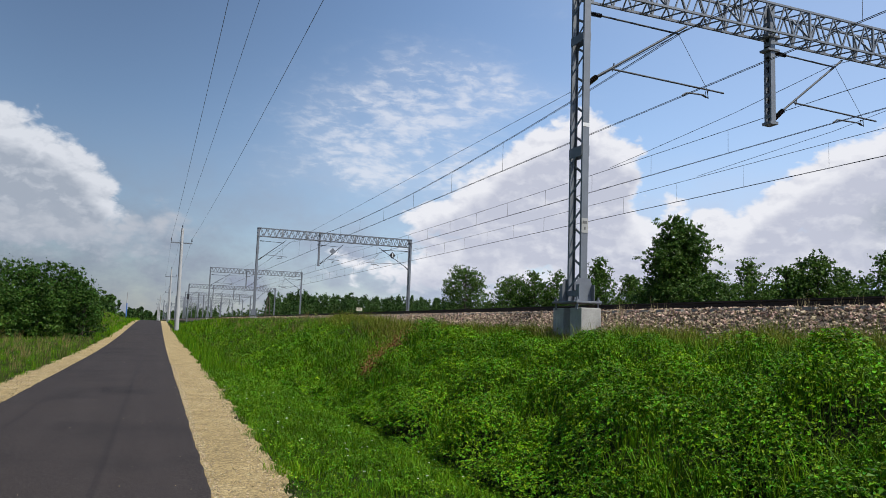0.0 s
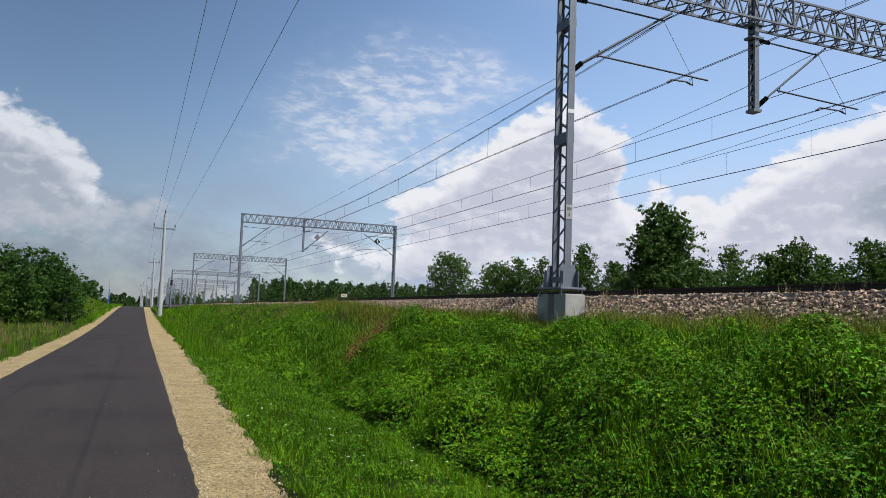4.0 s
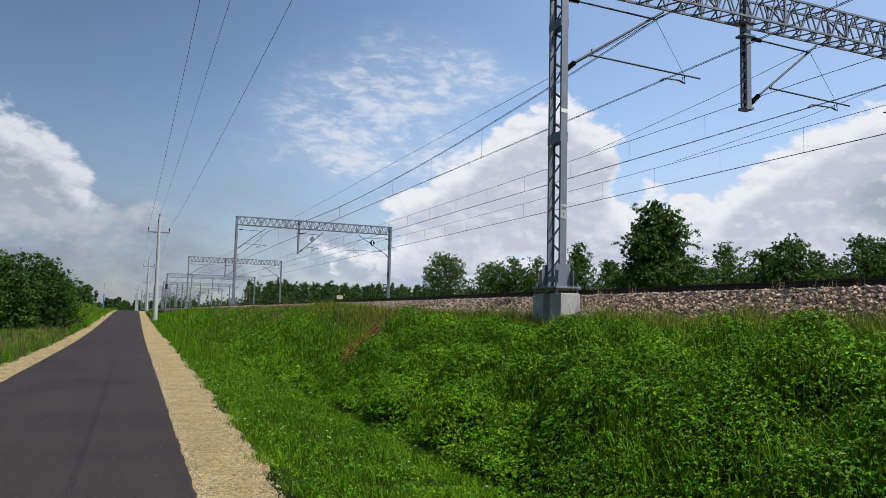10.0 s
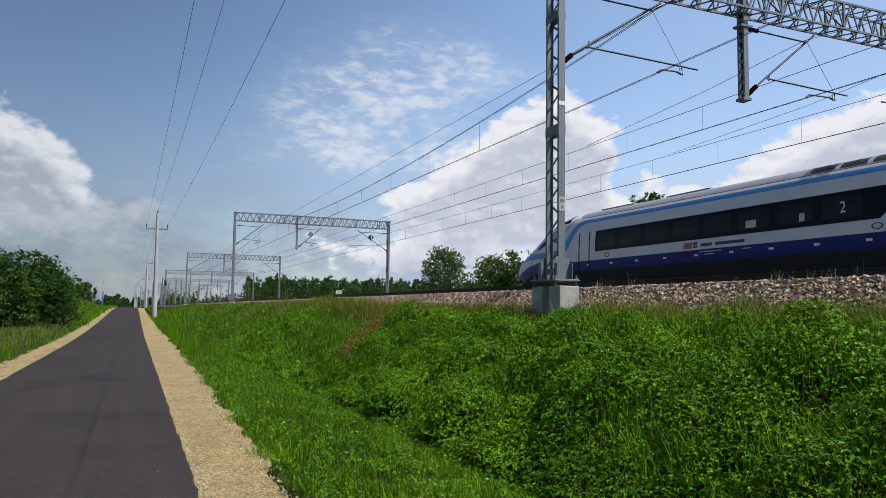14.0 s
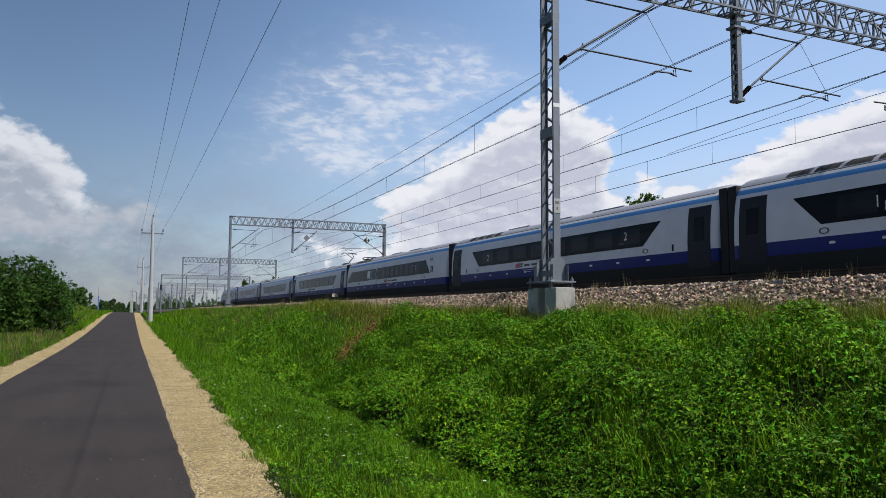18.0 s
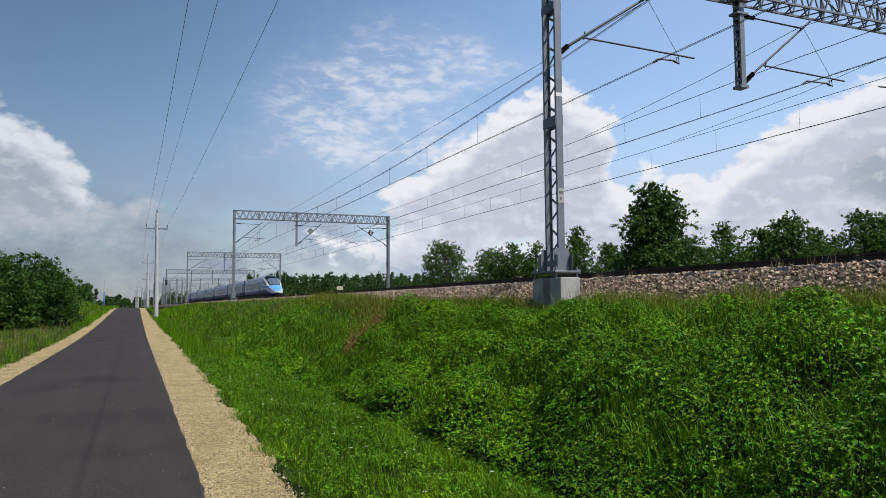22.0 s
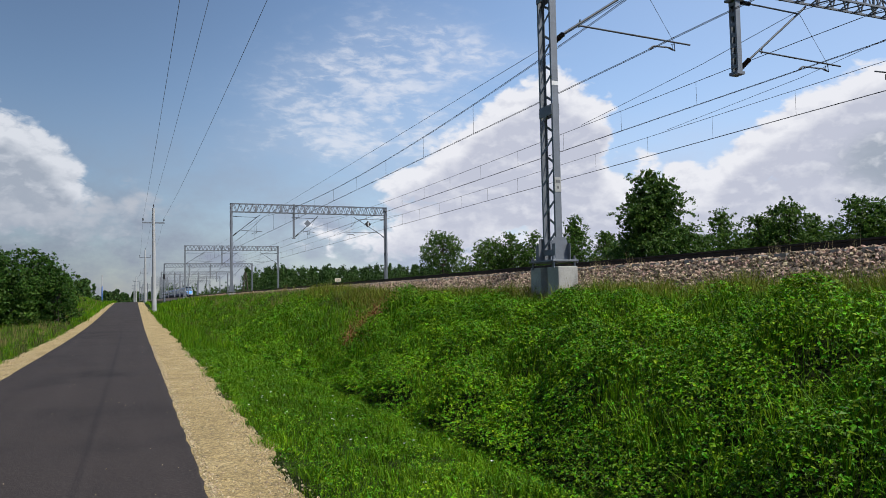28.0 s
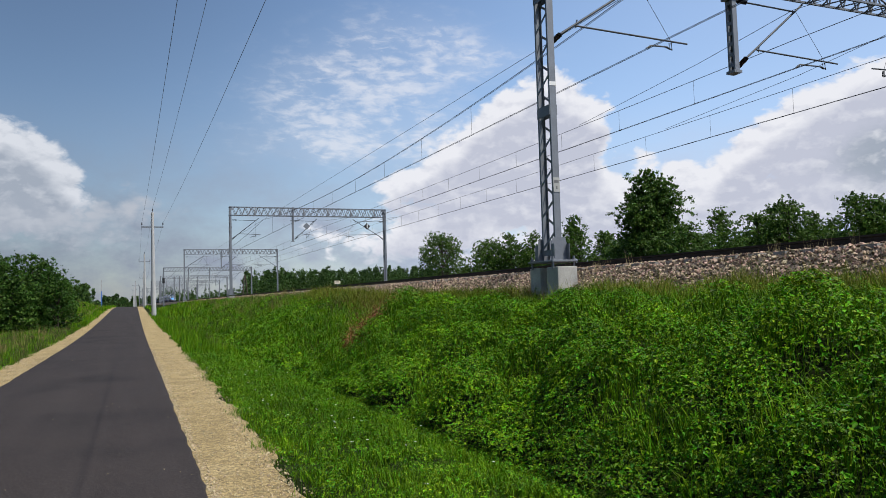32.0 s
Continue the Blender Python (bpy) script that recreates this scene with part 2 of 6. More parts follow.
# ---- materials ----
def material(name, colour, rough=0.8, metal=0.0, var=0.25, scale=6.0, fine=60.0, bump=0.3, dist=0.01, alt=None, altpos=0.55, leaf=0.0, rand=0.0, spec=0.4, coat=0.0, island=False):
    """A surface with two scales of change in colour and a fine relief; leaf: light that passes through."""
    m = bpy.data.materials.new(name)
    m.use_nodes = True
    t = m.node_tree
    b = t.nodes["Principled BSDF"]
    b.inputs["Roughness"].default_value, b.inputs["Metallic"].default_value = rough, metal
    b.inputs["Specular IOR Level"].default_value = spec
    b.inputs["Coat Weight"].default_value = coat
    co = t.nodes.new("ShaderNodeTexCoord")

    def noise_of(s, d):
        n = t.nodes.new("ShaderNodeTexNoise")
        n.inputs["Scale"].default_value, n.inputs["Detail"].default_value = s, d
        t.links.new(co.outputs["Object"], n.inputs["Vector"])
        return n.outputs[0]

    a, f = noise_of(scale, 5), noise_of(fine, 4)
    ramp = t.nodes.new("ShaderNodeValToRGB")
    alt = alt or tuple(min(1, c * (1 + var)) for c in colour)
    dark = tuple(c * (1 - var) for c in colour)
    e = ramp.color_ramp.elements
    e[0].position, e[0].color = 0.3, (*dark, 1)
    e[1].position, e[1].color = 0.72, (*alt, 1)
    mid = e.new(altpos - 0.05)
    mid.color = (*colour, 1)
    t.links.new(a, ramp.inputs[0])
    mul = t.nodes.new("ShaderNodeMix")
    mul.data_type, mul.blend_type = "RGBA", "MULTIPLY"
    mul.inputs[0].default_value = 1.0
    mr = t.nodes.new("ShaderNodeMapRange")
    mr.inputs[1].default_value, mr.inputs[2].default_value, mr.inputs[3].default_value, mr.inputs[4].default_value = 0.25, 0.75, 1 - var, 1 + var
    t.links.new(f, mr.inputs[0])
    cc = t.nodes.new("ShaderNodeCombineColor")
    for i in range(3):
        t.links.new(mr.outputs[0], cc.inputs[i])
    t.links.new(ramp.outputs[0], mul.inputs[6]), t.links.new(cc.outputs[0], mul.inputs[7])
    col = mul.outputs[2]
    if rand:
        hsv = t.nodes.new("ShaderNodeHueSaturation")
        if island:
            src = t.nodes.new("ShaderNodeNewGeometry").outputs["Random Per Island"]
        else:
            src = t.nodes.new("ShaderNodeObjectInfo").outputs["Random"]
        r = t.nodes.new("ShaderNodeMapRange")
        r.inputs[3].default_value, r.inputs[4].default_value = 1 - rand, 1 + rand
        t.links.new(src, r.inputs[0]), t.links.new(r.outputs[0], hsv.inputs["Value"])
        w = t.nodes.new("ShaderNodeTexWhiteNoise")
        w.noise_dimensions = "1D"
        t.links.new(src, w.inputs["W"])
        h = t.nodes.new("ShaderNodeMapRange")
        h.inputs[3].default_value, h.inputs[4].default_value = 0.5 - rand * 0.05, 0.5 + rand * 0.05
        t.links.new(w.outputs[0], h.inputs[0]), t.links.new(h.outputs[0], hsv.inputs["Hue"])
        t.links.new(col, hsv.inputs["Color"])
        col = hsv.outputs[0]
    t.links.new(col, b.inputs["Base Color"])
    if bump:
        bp = t.nodes.new("ShaderNodeBump")
        bp.inputs["Strength"].default_value, bp.inputs["Distance"].default_value = bump, dist
        t.links.new(f, bp.inputs["Height"]), t.links.new(bp.outputs[0], b.inputs["Normal"])
    if leaf:
        tr = t.nodes.new("ShaderNodeBsdfTranslucent")
        t.links.new(col, tr.inputs[0])
        mx = t.nodes.new("ShaderNodeMixShader")
        mx.inputs[0].default_value = leaf
        out = t.nodes["Material Output"]
        t.links.new(b.outputs[0], mx.inputs[1]), t.links.new(tr.outputs[0], mx.inputs[2]), t.links.new(mx.outputs[0], out.inputs[0])
    return m


def plain(name, colour, rough=0.5, metal=0.0, var=0.08, **kw):
    return material(name, colour, rough, metal, var, **{"bump": 0.08, "scale": 2.0, **kw})


ASPHALT = material("asphalt", (0.0245, 0.0190, 0.0172), 0.85, var=0.55, scale=0.5, fine=70, bump=0.8, dist=0.006, alt=(0.026, 0.0200, 0.0172), spec=0.2)


def worn_lanes(m):
    """Long faint tracks and pale grit rubbed into the surface, along y."""
    t = m.node_tree
    b = t.nodes["Principled BSDF"]
    col = b.inputs["Base Color"].links[0].from_socket
    co = t.nodes.new("ShaderNodeTexCoord")
    for scale, size, lo, hi, tint, most in (((1.1, 0.05, 1), 2.4, 0.48, 0.75, (0.042, 0.034, 0.031), 0.4), ((1, 0.8, 1), 48.0, 0.55, 0.7, (0.085, 0.072, 0.064), 0.6), ((1, 1, 1), 150.0, 0.5, 0.7, (0.075, 0.064, 0.058), 0.6), ((1, 0.4, 1), 2.2, 0.56, 0.8, (0.04, 0.031, 0.028), 0.45)):
        mp = t.nodes.new("ShaderNodeMapping")
        mp.inputs["Scale"].default_value = scale
        n = t.nodes.new("ShaderNodeTexNoise")
        n.inputs["Scale"].default_value, n.inputs["Detail"].default_value = size, 4
        r = t.nodes.new("ShaderNodeMapRange")
        r.inputs[1].default_value, r.inputs[2].default_value, r.inputs[4].default_value = lo, hi, most
        x = t.nodes.new("ShaderNodeMix")
        x.data_type = "RGBA"
        x.inputs[7].default_value = (*tint, 1)
        t.links.new(co.outputs["Object"], mp.inputs[0]), t.links.new(mp.outputs[0], n.inputs["Vector"]), t.links.new(n.outputs[0], r.inputs[0])
        t.links.new(r.outputs[0], x.inputs[0]), t.links.new(col, x.inputs[6])
        col = x.outputs[2]
    t.links.new(col, b.inputs["Base Color"])


worn_lanes(ASPHALT)
GRAVEL = material("crushed_limestone", (0.30, 0.222, 0.098), 0.95, var=0.22, scale=1.6, fine=75, bump=1.0, dist=0.02, alt=(0.36, 0.28, 0.14))


def gritty(m):
    """Small stones pressed into the surface: each cell its own tone, with damp earth between."""
    t = m.node_tree
    b = t.nodes["Principled BSDF"]
    col = b.inputs["Base Color"].links[0].from_socket
    co = t.nodes.new("ShaderNodeTexCoord")
    for size, low, high in ((42.0, 0.62, 1.45), (110.0, 0.7, 1.3)):
        v = t.nodes.new("ShaderNodeTexVoronoi")
        v.inputs["Scale"].default_value = size
        sp = t.nodes.new("ShaderNodeSeparateColor")
        r = t.nodes.new("ShaderNodeMapRange")
        r.inputs[3].default_value, r.inputs[4].default_value = low, high
        x = t.nodes.new("ShaderNodeMix")
        x.data_type, x.blend_type = "RGBA", "MULTIPLY"
        x.inputs[0].default_value = 1.0
        cc = t.nodes.new("ShaderNodeCombineColor")
        t.links.new(co.outputs["Object"], v.inputs["Vector"]), t.links.new(v.outputs["Color"], sp.inputs[0]), t.links.new(sp.outputs[0], r.inputs[0])
        for i in range(3):
            t.links.new(r.outputs[0], cc.inputs[i])
        t.links.new(col, x.inputs[6]), t.links.new(cc.outputs[0], x.inputs[7])
        col = x.outputs[2]
    t.links.new(col, b.inputs["Base Color"])


gritty(GRAVEL)
PEBBLE = material("limestone_chips", (0.42, 0.34, 0.21), 0.95, var=0.12, rand=0.4, island=True)
# soil kept near black, its colour standing in for deep shade between plants
SOIL = material("grassy_soil", (0.014, 0.02, 0.006), 0.95, var=0.4, scale=0.8, fine=22, bump=1.0, dist=0.05, alt=(0.035, 0.055, 0.012), spec=0.03)
GRASS = material("grass_blades", (0.074, 0.170, 0.003), 0.6, var=0.25, scale=0.7, fine=3.0, bump=0, leaf=0.12, rand=0.6, island=True, alt=(0.140, 0.265, 0.006), spec=0.12)
DRYGRASS = material("seeding_grass", (0.24, 0.19, 0.07), 0.8, var=0.25, scale=0.9, fine=4.0, bump=0, leaf=0.3, rand=0.4, island=True, alt=(0.17, 0.20, 0.05), spec=0.2)
HERB = material("herb_leaves", (0.074, 0.180, 0.003), 0.5, var=0.25, scale=0.6, fine=3.0, bump=0, leaf=0.11, rand=0.8, island=True, alt=(0.150, 0.298, 0.005), spec=0.12)
CREST = material("crest_grass", (0.135, 0.165, 0.018), 0.7, var=0.25, scale=0.9, fine=4.0, bump=0, leaf=0.15, rand=0.5, island=True, alt=(0.20, 0.20, 0.035), spec=0.1)
FADING = material("fading_grass", (0.085, 0.095, 0.03), 0.8, var=0.25, scale=0.9, fine=4.0, bump=0, leaf=0.15, rand=0.4, island=True, alt=(0.13, 0.115, 0.05), spec=0.1)
STALK = material("dry_stalks", (0.42, 0.34, 0.17), 0.8, var=0.2, scale=1.0, fine=6.0, bump=0, leaf=0.3, rand=0.3, island=True)
RUST_PLANT = material("withered_plants", (0.19, 0.078, 0.033), 0.85, var=0.3, scale=1.0, fine=6.0, bump=0, leaf=0.25, rand=0.4, island=True)
TREE_LEAF = material("alder_leaves", (0.066, 0.135, 0.018), 0.55, var=0.25, scale=0.35, fine=2.0, bump=0, leaf=0.3, rand=0.45, island=True, alt=(0.10, 0.18, 0.022), spec=0.3)
SHRUB_LEAF = material("shrub_leaves", (0.044, 0.10, 0.014), 0.55, var=0.25, scale=0.4, fine=2.0, bump=0, leaf=0.3, rand=0.45, island=True, alt=(0.08, 0.145, 0.018), spec=0.15)
WOOD_LEAF = material("pine_foliage", (0.046, 0.096, 0.02), 0.6, var=0.25, scale=0.1, fine=1.0, bump=0, leaf=0.2, rand=0.4, island=True, alt=(0.072, 0.135, 0.025), spec=0.2)
BARK = material("bark", (0.075, 0.06, 0.045), 0.95, var=0.3, scale=3, fine=30, bump=1.0, dist=0.02)
# bed far darker than its stones: shade in the gaps is put into this colour
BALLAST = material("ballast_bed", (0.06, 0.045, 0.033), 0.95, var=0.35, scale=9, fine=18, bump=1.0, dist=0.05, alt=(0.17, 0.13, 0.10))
STONE = material("ballast_stones", (0.30, 0.215, 0.15), 0.92, var=0.15, scale=8, rand=0.75, island=True, alt=(0.50, 0.40, 0.30))
CONCRETE = material("cast_concrete", (0.36, 0.35, 0.32), 0.9, var=0.16, scale=2.2, fine=40, bump=0.5, dist=0.006, alt=(0.46, 0.45, 0.41))
POLE_CONCRETE = material("spun_concrete", (0.40, 0.40, 0.39), 0.85, var=0.1, scale=1.5, fine=40, bump=0.3)
STEEL = material("galvanised_steel", (0.175, 0.19, 0.21), 0.55, 0.35, var=0.12, scale=2.5, fine=50, bump=0.1)
# rust colour darkened to carry the shade on the rail's side away from the sun
RAIL = material("shaded_rusty_rail", (0.022, 0.016, 0.013), 0.7, 0.2, var=0.3, scale=6, fine=60)
TUBE = plain("dark_steel_tube", (0.055, 0.06, 0.065), 0.55, 0.3)
WIRE = plain("copper_wire", (0.09, 0.085, 0.085), 0.5, 0.6)
PORCELAIN = plain("brown_insulator", (0.025, 0.018, 0.016), 0.25)
SLEEPER = material("sleeper_concrete", (0.3, 0.29, 0.27), 0.9)
WHITE = plain("white_paint", (0.75, 0.75, 0.73), 0.6)
BLACK = plain("black_paint", (0.02, 0.02, 0.022), 0.5)
SIGN_CREAM = plain("cream_plate", (0.62, 0.55, 0.40), 0.6)
BLUE = plain("blue_paint", (0.06, 0.16, 0.45), 0.55)
PETAL = plain("white_petals", (0.8, 0.8, 0.78), 0.7)
PLATE_GREY = plain("weathered_plate", (0.36, 0.36, 0.34), 0.7)
MARK_GREY = plain("faded_marks", (0.14, 0.14, 0.14), 0.7)


# ---- building helpers ----
def part(name, data, mat, parent=None, label=""):
    """Links a bmesh or mesh as one mesh object under parent."""
    if isinstance(data, bmesh.types.BMesh):
        me = bpy.data.meshes.new(name)
        data.to_mesh(me)
        data.free()
    else:
        me = data
    if not me.materials:
        for m in mat if isinstance(mat, (list, tuple)) else [mat]:
            me.materials.append(m)
    ob = new(name, me)
    ob.parent = parent
    if label:
        ob["label"] = label
    return ob


def thing(name, label, category, group="", at=(0, 0, 0), rz=0.0):
    e = new(name)
    e.empty_display_size = 0.2
    e.matrix_basis = pose(*at, 0, 0, rz)
    return tagged(e, label, category, group)


def setting(name, data, mat, label="", category=""):
    return tagged(part(name, data, mat), label, category, kind="structure")


def mesh_np(name, verts, faces, smooth=False):
    """A mesh from arrays; faces of three or four corners."""
    me = bpy.data.meshes.new(name)
    v, f = np.asarray(verts, np.float32).reshape(-1, 3), np.asarray(faces, np.int32)
    n = f.shape[1]
    me.vertices.add(len(v)), me.loops.add(f.size), me.polygons.add(len(f))
    me.vertices.foreach_set("co", v.ravel())
    me.loops.foreach_set("vertex_index", f.ravel())
    me.polygons.foreach_set("loop_start", np.arange(0, f.size, n, dtype=np.int32))
    me.polygons.foreach_set("use_smooth", np.full(len(f), smooth))
    me.update(calc_edges=True)
    return me


def bar(bm, p, q, w, h, up=(0, 0, 1)):
    """A box from p to q, w wide and h high across its length."""
    p, q = Vector(p), Vector(q)
    d = (q - p).normalized()
    u = Vector(up)
    if abs(d.dot(u)) > 0.95:
        u = Vector((1, 0, 0))
    s = d.cross(u).normalized()
    u = s.cross(d)
    vs = [bm.verts.new(e + s * (a * w / 2) + u * (b * h / 2)) for e in (p, q) for a, b in ((-1, -1), (1, -1), (1, 1), (-1, 1))]
    for f in ((3, 2, 1, 0), (4, 5, 6, 7), (0, 1, 5, 4), (1, 2, 6, 5), (2, 3, 7, 6), (3, 0, 4, 7)):
        bm.faces.new([vs[i] for i in f])
    return bm


def block(bm, x0, x1, y0, y1, z0, z1):
    return bar(bm, ((x0 + x1) / 2, y0, (z0 + z1) / 2), ((x0 + x1) / 2, y1, (z0 + z1) / 2), x1 - x0, z1 - z0)


def bevel(bm, w=0.01, seg=1):
    bmesh.ops.bevel(bm, geom=list(bm.edges), offset=w, segments=seg, affect="EDGES", profile=0.6)
    return bm


def rod(bm, pts, r, n=6, r1=None):
    """A round rod along points."""
    pts = [Vector(p) for p in pts]
    rings = []
    for i, p in enumerate(pts):
        d = (pts[min(i + 1, len(pts) - 1)] - pts[max(i - 1, 0)]).normalized()
        u = Vector((0, 0, 1)) if abs(d.z) < 0.9 else Vector((1, 0, 0))
        s = d.cross(u).normalized()
        u = s.cross(d)
        k = r if r1 is None else r + (r1 - r) * i / (len(pts) - 1)
        rings.append([bm.verts.new(p + s * (k * math.cos(a)) + u * (k * math.sin(a))) for a in (2 * math.pi * j / n for j in range(n))])
    for a, b in zip(rings, rings[1:]):
        for j in range(n):
            f = bm.faces.new((a[j], a[(j + 1) % n], b[(j + 1) % n], b[j]))
            f.smooth = True
    for cap in (bm.faces.new(rings[0][::-1]), bm.faces.new(rings[-1])):
        for e in cap.edges:
            e.smooth = False
    return bm


def ribbed(bm, p, q, r, n=7):
    """A ribbed insulator from p to q."""
    p, q = Vector(p), Vector(q)
    turn = (q - p).to_track_quat("Z", "Y").to_matrix()
    rings = []
    for i in range(n):
        for u, k in ((0.1, 0.45), (0.18, 1.0), (0.7, 0.62), (0.78, 0.45)):
            c = p.lerp(q, (i + u) / n)
            rings.append([bm.verts.new(c + turn @ Vector((r * k * math.cos(a * 0.6283), r * k * math.sin(a * 0.6283), 0))) for a in range(10)])
    for g, h in zip(rings, rings[1:]):
        for a in range(10):
            bm.faces.new((g[a], g[(a + 1) % 10], h[(a + 1) % 10], h[a]))
    bm.faces.new(rings[0][::-1]), bm.faces.new(rings[-1])
    return bm


def B():
    return bmesh.new()


def smooth01(a, b, v):
    t = np.clip((np.asarray(v, float) - a) / (b - a), 0, 1)
    return t * t * (3 - 2 * t)


# ---- the land ----
RAIL_Z, BED_Z = 2.33, 2.14
TRACKS = (12.3, 18.0, 22.45)
PX = np.array([-900, -120, -40, -14, -6, -3.6, -3.0, -2.2, 0.6, 1.35, 2.0, 3.2, 3.75, 4.1, 4.5, 5.4, 7.0, 8.0, 8.8, 9.6, 10.2, 25.4, 27.5, 60, 900.0])
PZ = np.array([0.5, 0.6, 0.4, 0.15, -0.1, -0.08, -0.02, 0.0, 0.0, -0.02, -0.08, -0.18, -0.40, -0.40, -0.16, 0.26, 0.80, 1.08, 1.26, 1.40, 1.56, 1.74, 1.3, 1.2, 1.5])


def road_shift(y):
    return 0.011 * np.clip(np.asarray(y, float), -40, 130) - 0.06


def rise(y):
    y = np.asarray(y, float)
    return 1.32 * smooth01(30, 125, y) - 0.9 * smooth01(140, 260, y)


def land(x, y):
    """Height of the ground."""
    x, y = np.asarray(x, float), np.asarray(y, float)
    near = 1 - smooth01(2.0, 7.0, x)
    z = np.interp(x - road_shift(y) * (1 - smooth01(1.5, 6.0, x)), PX, PZ) + rise(y) * near
    z = z + 0.75 * smooth01(55, 95, y) * smooth01(-3.2, -5.0, x) * (1 - smooth01(170, 300, y))
    # uneven bank
    bank = smooth01(3.9, 5.5, x) * (1 - smooth01(8.6, 9.6, x))
    z = z + bank * (0.09 * np.sin(y * 0.55 + x) + 0.06 * np.sin(y * 1.3 - x * 1.7)) * (1 - smooth01(40, 90, y))
    # farther along the slope reaches higher up the ballast
    z = z + 0.40 * smooth01(24, 38, y) * smooth01(5.5, 8.5, x) * (1 - smooth01(9.9, 10.5, x)) * (1 - smooth01(110, 150, y))
    # a gully where the slope folds back
    z = z - 0.62 * np.exp(-((y - 20.9 - (x - 5) * 1.6) / 1.9) ** 2) * smooth01(3.9, 5.2, x) * (1 - smooth01(7.0, 9.2, x))
    z = z + 0.16 * np.exp(-((y - 16.2 - (x - 5) * 1.2) / 2.2) ** 2) * smooth01(4.0, 5.2, x) * (1 - smooth01(6.8, 8.8, x))
    return z


def sheet(name, xs, ys, height, lift=0.0):
    X, Y = np.meshgrid(xs, ys)
    Z = height(X, Y) + lift
    nx = len(xs)
    i = (np.arange(len(ys) - 1)[:, None] * nx + np.arange(nx - 1)).ravel()
    return mesh_np(name, np.stack([X, Y, Z], -1), np.stack([i, i + 1, i + nx + 1, i + nx], 1), True)


gx = np.unique(np.concatenate([[-4000, -2000, -900, -400, -200, -120, -80], np.arange(-60, -6, 3.0), np.arange(-6, 12.4, 0.35), [14, 20, 25.4, 26.4, 27.5, 35, 45, 60, 90, 140, 250, 500, 900, 2000, 4000]]))
gy = np.unique(np.concatenate([[-4000, -2000, -900, -500, -300, -150, -80, -40], np.arange(-20, 60, 0.6), np.arange(60, 160, 2.5), np.arange(160, 400, 15), [500, 700, 1000, 1500, 2500, 4500]]))
setting("ground", sheet("ground", gx, gy, lambda x, y: land(x, y) - 0.07 * (np.abs(x - road_shift(y) + 0.9) < 2.0)), SOIL, "green overgrown ground with a ditch and embankment", "ground")
ry = np.unique(np.concatenate([np.arange(-60, 60, 1.5), np.arange(60, 262, 3.0)]))


def shoulder_edge(y):
    """Where the gravel ends and the grass begins, from the road's own line."""
    return np.interp(y, [4.0, 6.5, 9.0, 18.0, 38.0, 60.0, 90.0], [1.32, 1.33, 1.37, 1.54, 1.66, 1.55, 1.36])


def strip(name, a, b, wob_a=0.0, wob_b=0.0, lift=0.006, seed=1, ys=ry, thick=0.03, cols=5):
    """A band along the road from x=a to x=b, with uneven sides; b may change along y."""
    rng = np.random.RandomState(seed)
    def wob(k):
        n = rng.normal(0, 1, len(ys))
        return k * (n + 0.6 * np.roll(n, 1) + 0.5 * np.sin(ys * 0.7 + seed)) * (0.4 + 0.6 * (ys < 30))
    slow = lambda k: 1.6 * k * (np.sin(ys * 1.9 + seed) + 0.8 * np.sin(ys * 3.7 + 2 * seed) + 0.7 * np.sin(ys * 0.83)) * (k > 0.02)
    A, Bx = a + road_shift(ys) + wob(wob_a) + slow(wob_a), b + road_shift(ys) + wob(wob_b) + slow(wob_b)
    u = np.concatenate([[0, 0.02], np.linspace(0.1, 0.9, cols - 4), [0.98, 1]])
    Y = np.repeat(ys[:, None], cols, 1)
    flat = (a + road_shift(ys))[:, None] + (b - a + 0 * ys)[:, None] * u
    X = flat + (A - a - road_shift(ys))[:, None] * (1 - u) ** 4 + (Bx - b - road_shift(ys))[:, None] * u ** 4
    Z = np.maximum(land(flat, Y), (rise(ys) - 0.02)[:, None]) + lift
    Z[:, 0] -= thick * (wob_a > 0)
    Z[:, -1] -= thick * (wob_b > 0)
    i = (np.arange(len(ys) - 1)[:, None] * cols + np.arange(cols - 1)).ravel()
    return mesh_np(name, np.stack([X, Y, Z], -1), np.stack([i, i + 1, i + cols + 1, i + cols], 1))


fine_y = np.unique(np.concatenate([np.arange(-10, 30, 0.18), np.arange(30, 262, 1.2), np.arange(-60, -10, 2.0)]))
setting("road", strip("road", -2.34, 0.64, 0.006, 0.007, 0.024, 3, fine_y, 0.03, 9), ASPHALT, "narrow dark new asphalt service road", "road")
setting("gravel_shoulder_1", strip("gravel_shoulder_1", 0.45, shoulder_edge(fine_y), 0, 0.03, 0.014, 5, fine_y, 0.03, 8), GRAVEL, "pale crushed limestone road shoulder", "road shoulder")
setting("gravel_shoulder_2", strip("gravel_shoulder_2", -3.05, -2.2, 0.03, 0, 0.010, 7, fine_y, 0.03, 8), GRAVEL, "pale crushed limestone road shoulder beside asphalt", "road shoulder")

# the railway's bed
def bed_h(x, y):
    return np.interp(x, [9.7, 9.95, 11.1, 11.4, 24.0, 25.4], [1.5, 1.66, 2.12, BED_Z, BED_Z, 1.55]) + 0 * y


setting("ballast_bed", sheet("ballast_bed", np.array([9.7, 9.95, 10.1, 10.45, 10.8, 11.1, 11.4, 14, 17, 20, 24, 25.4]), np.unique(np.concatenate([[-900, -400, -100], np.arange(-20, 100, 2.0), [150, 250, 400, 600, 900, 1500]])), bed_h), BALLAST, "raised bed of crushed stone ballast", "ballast")


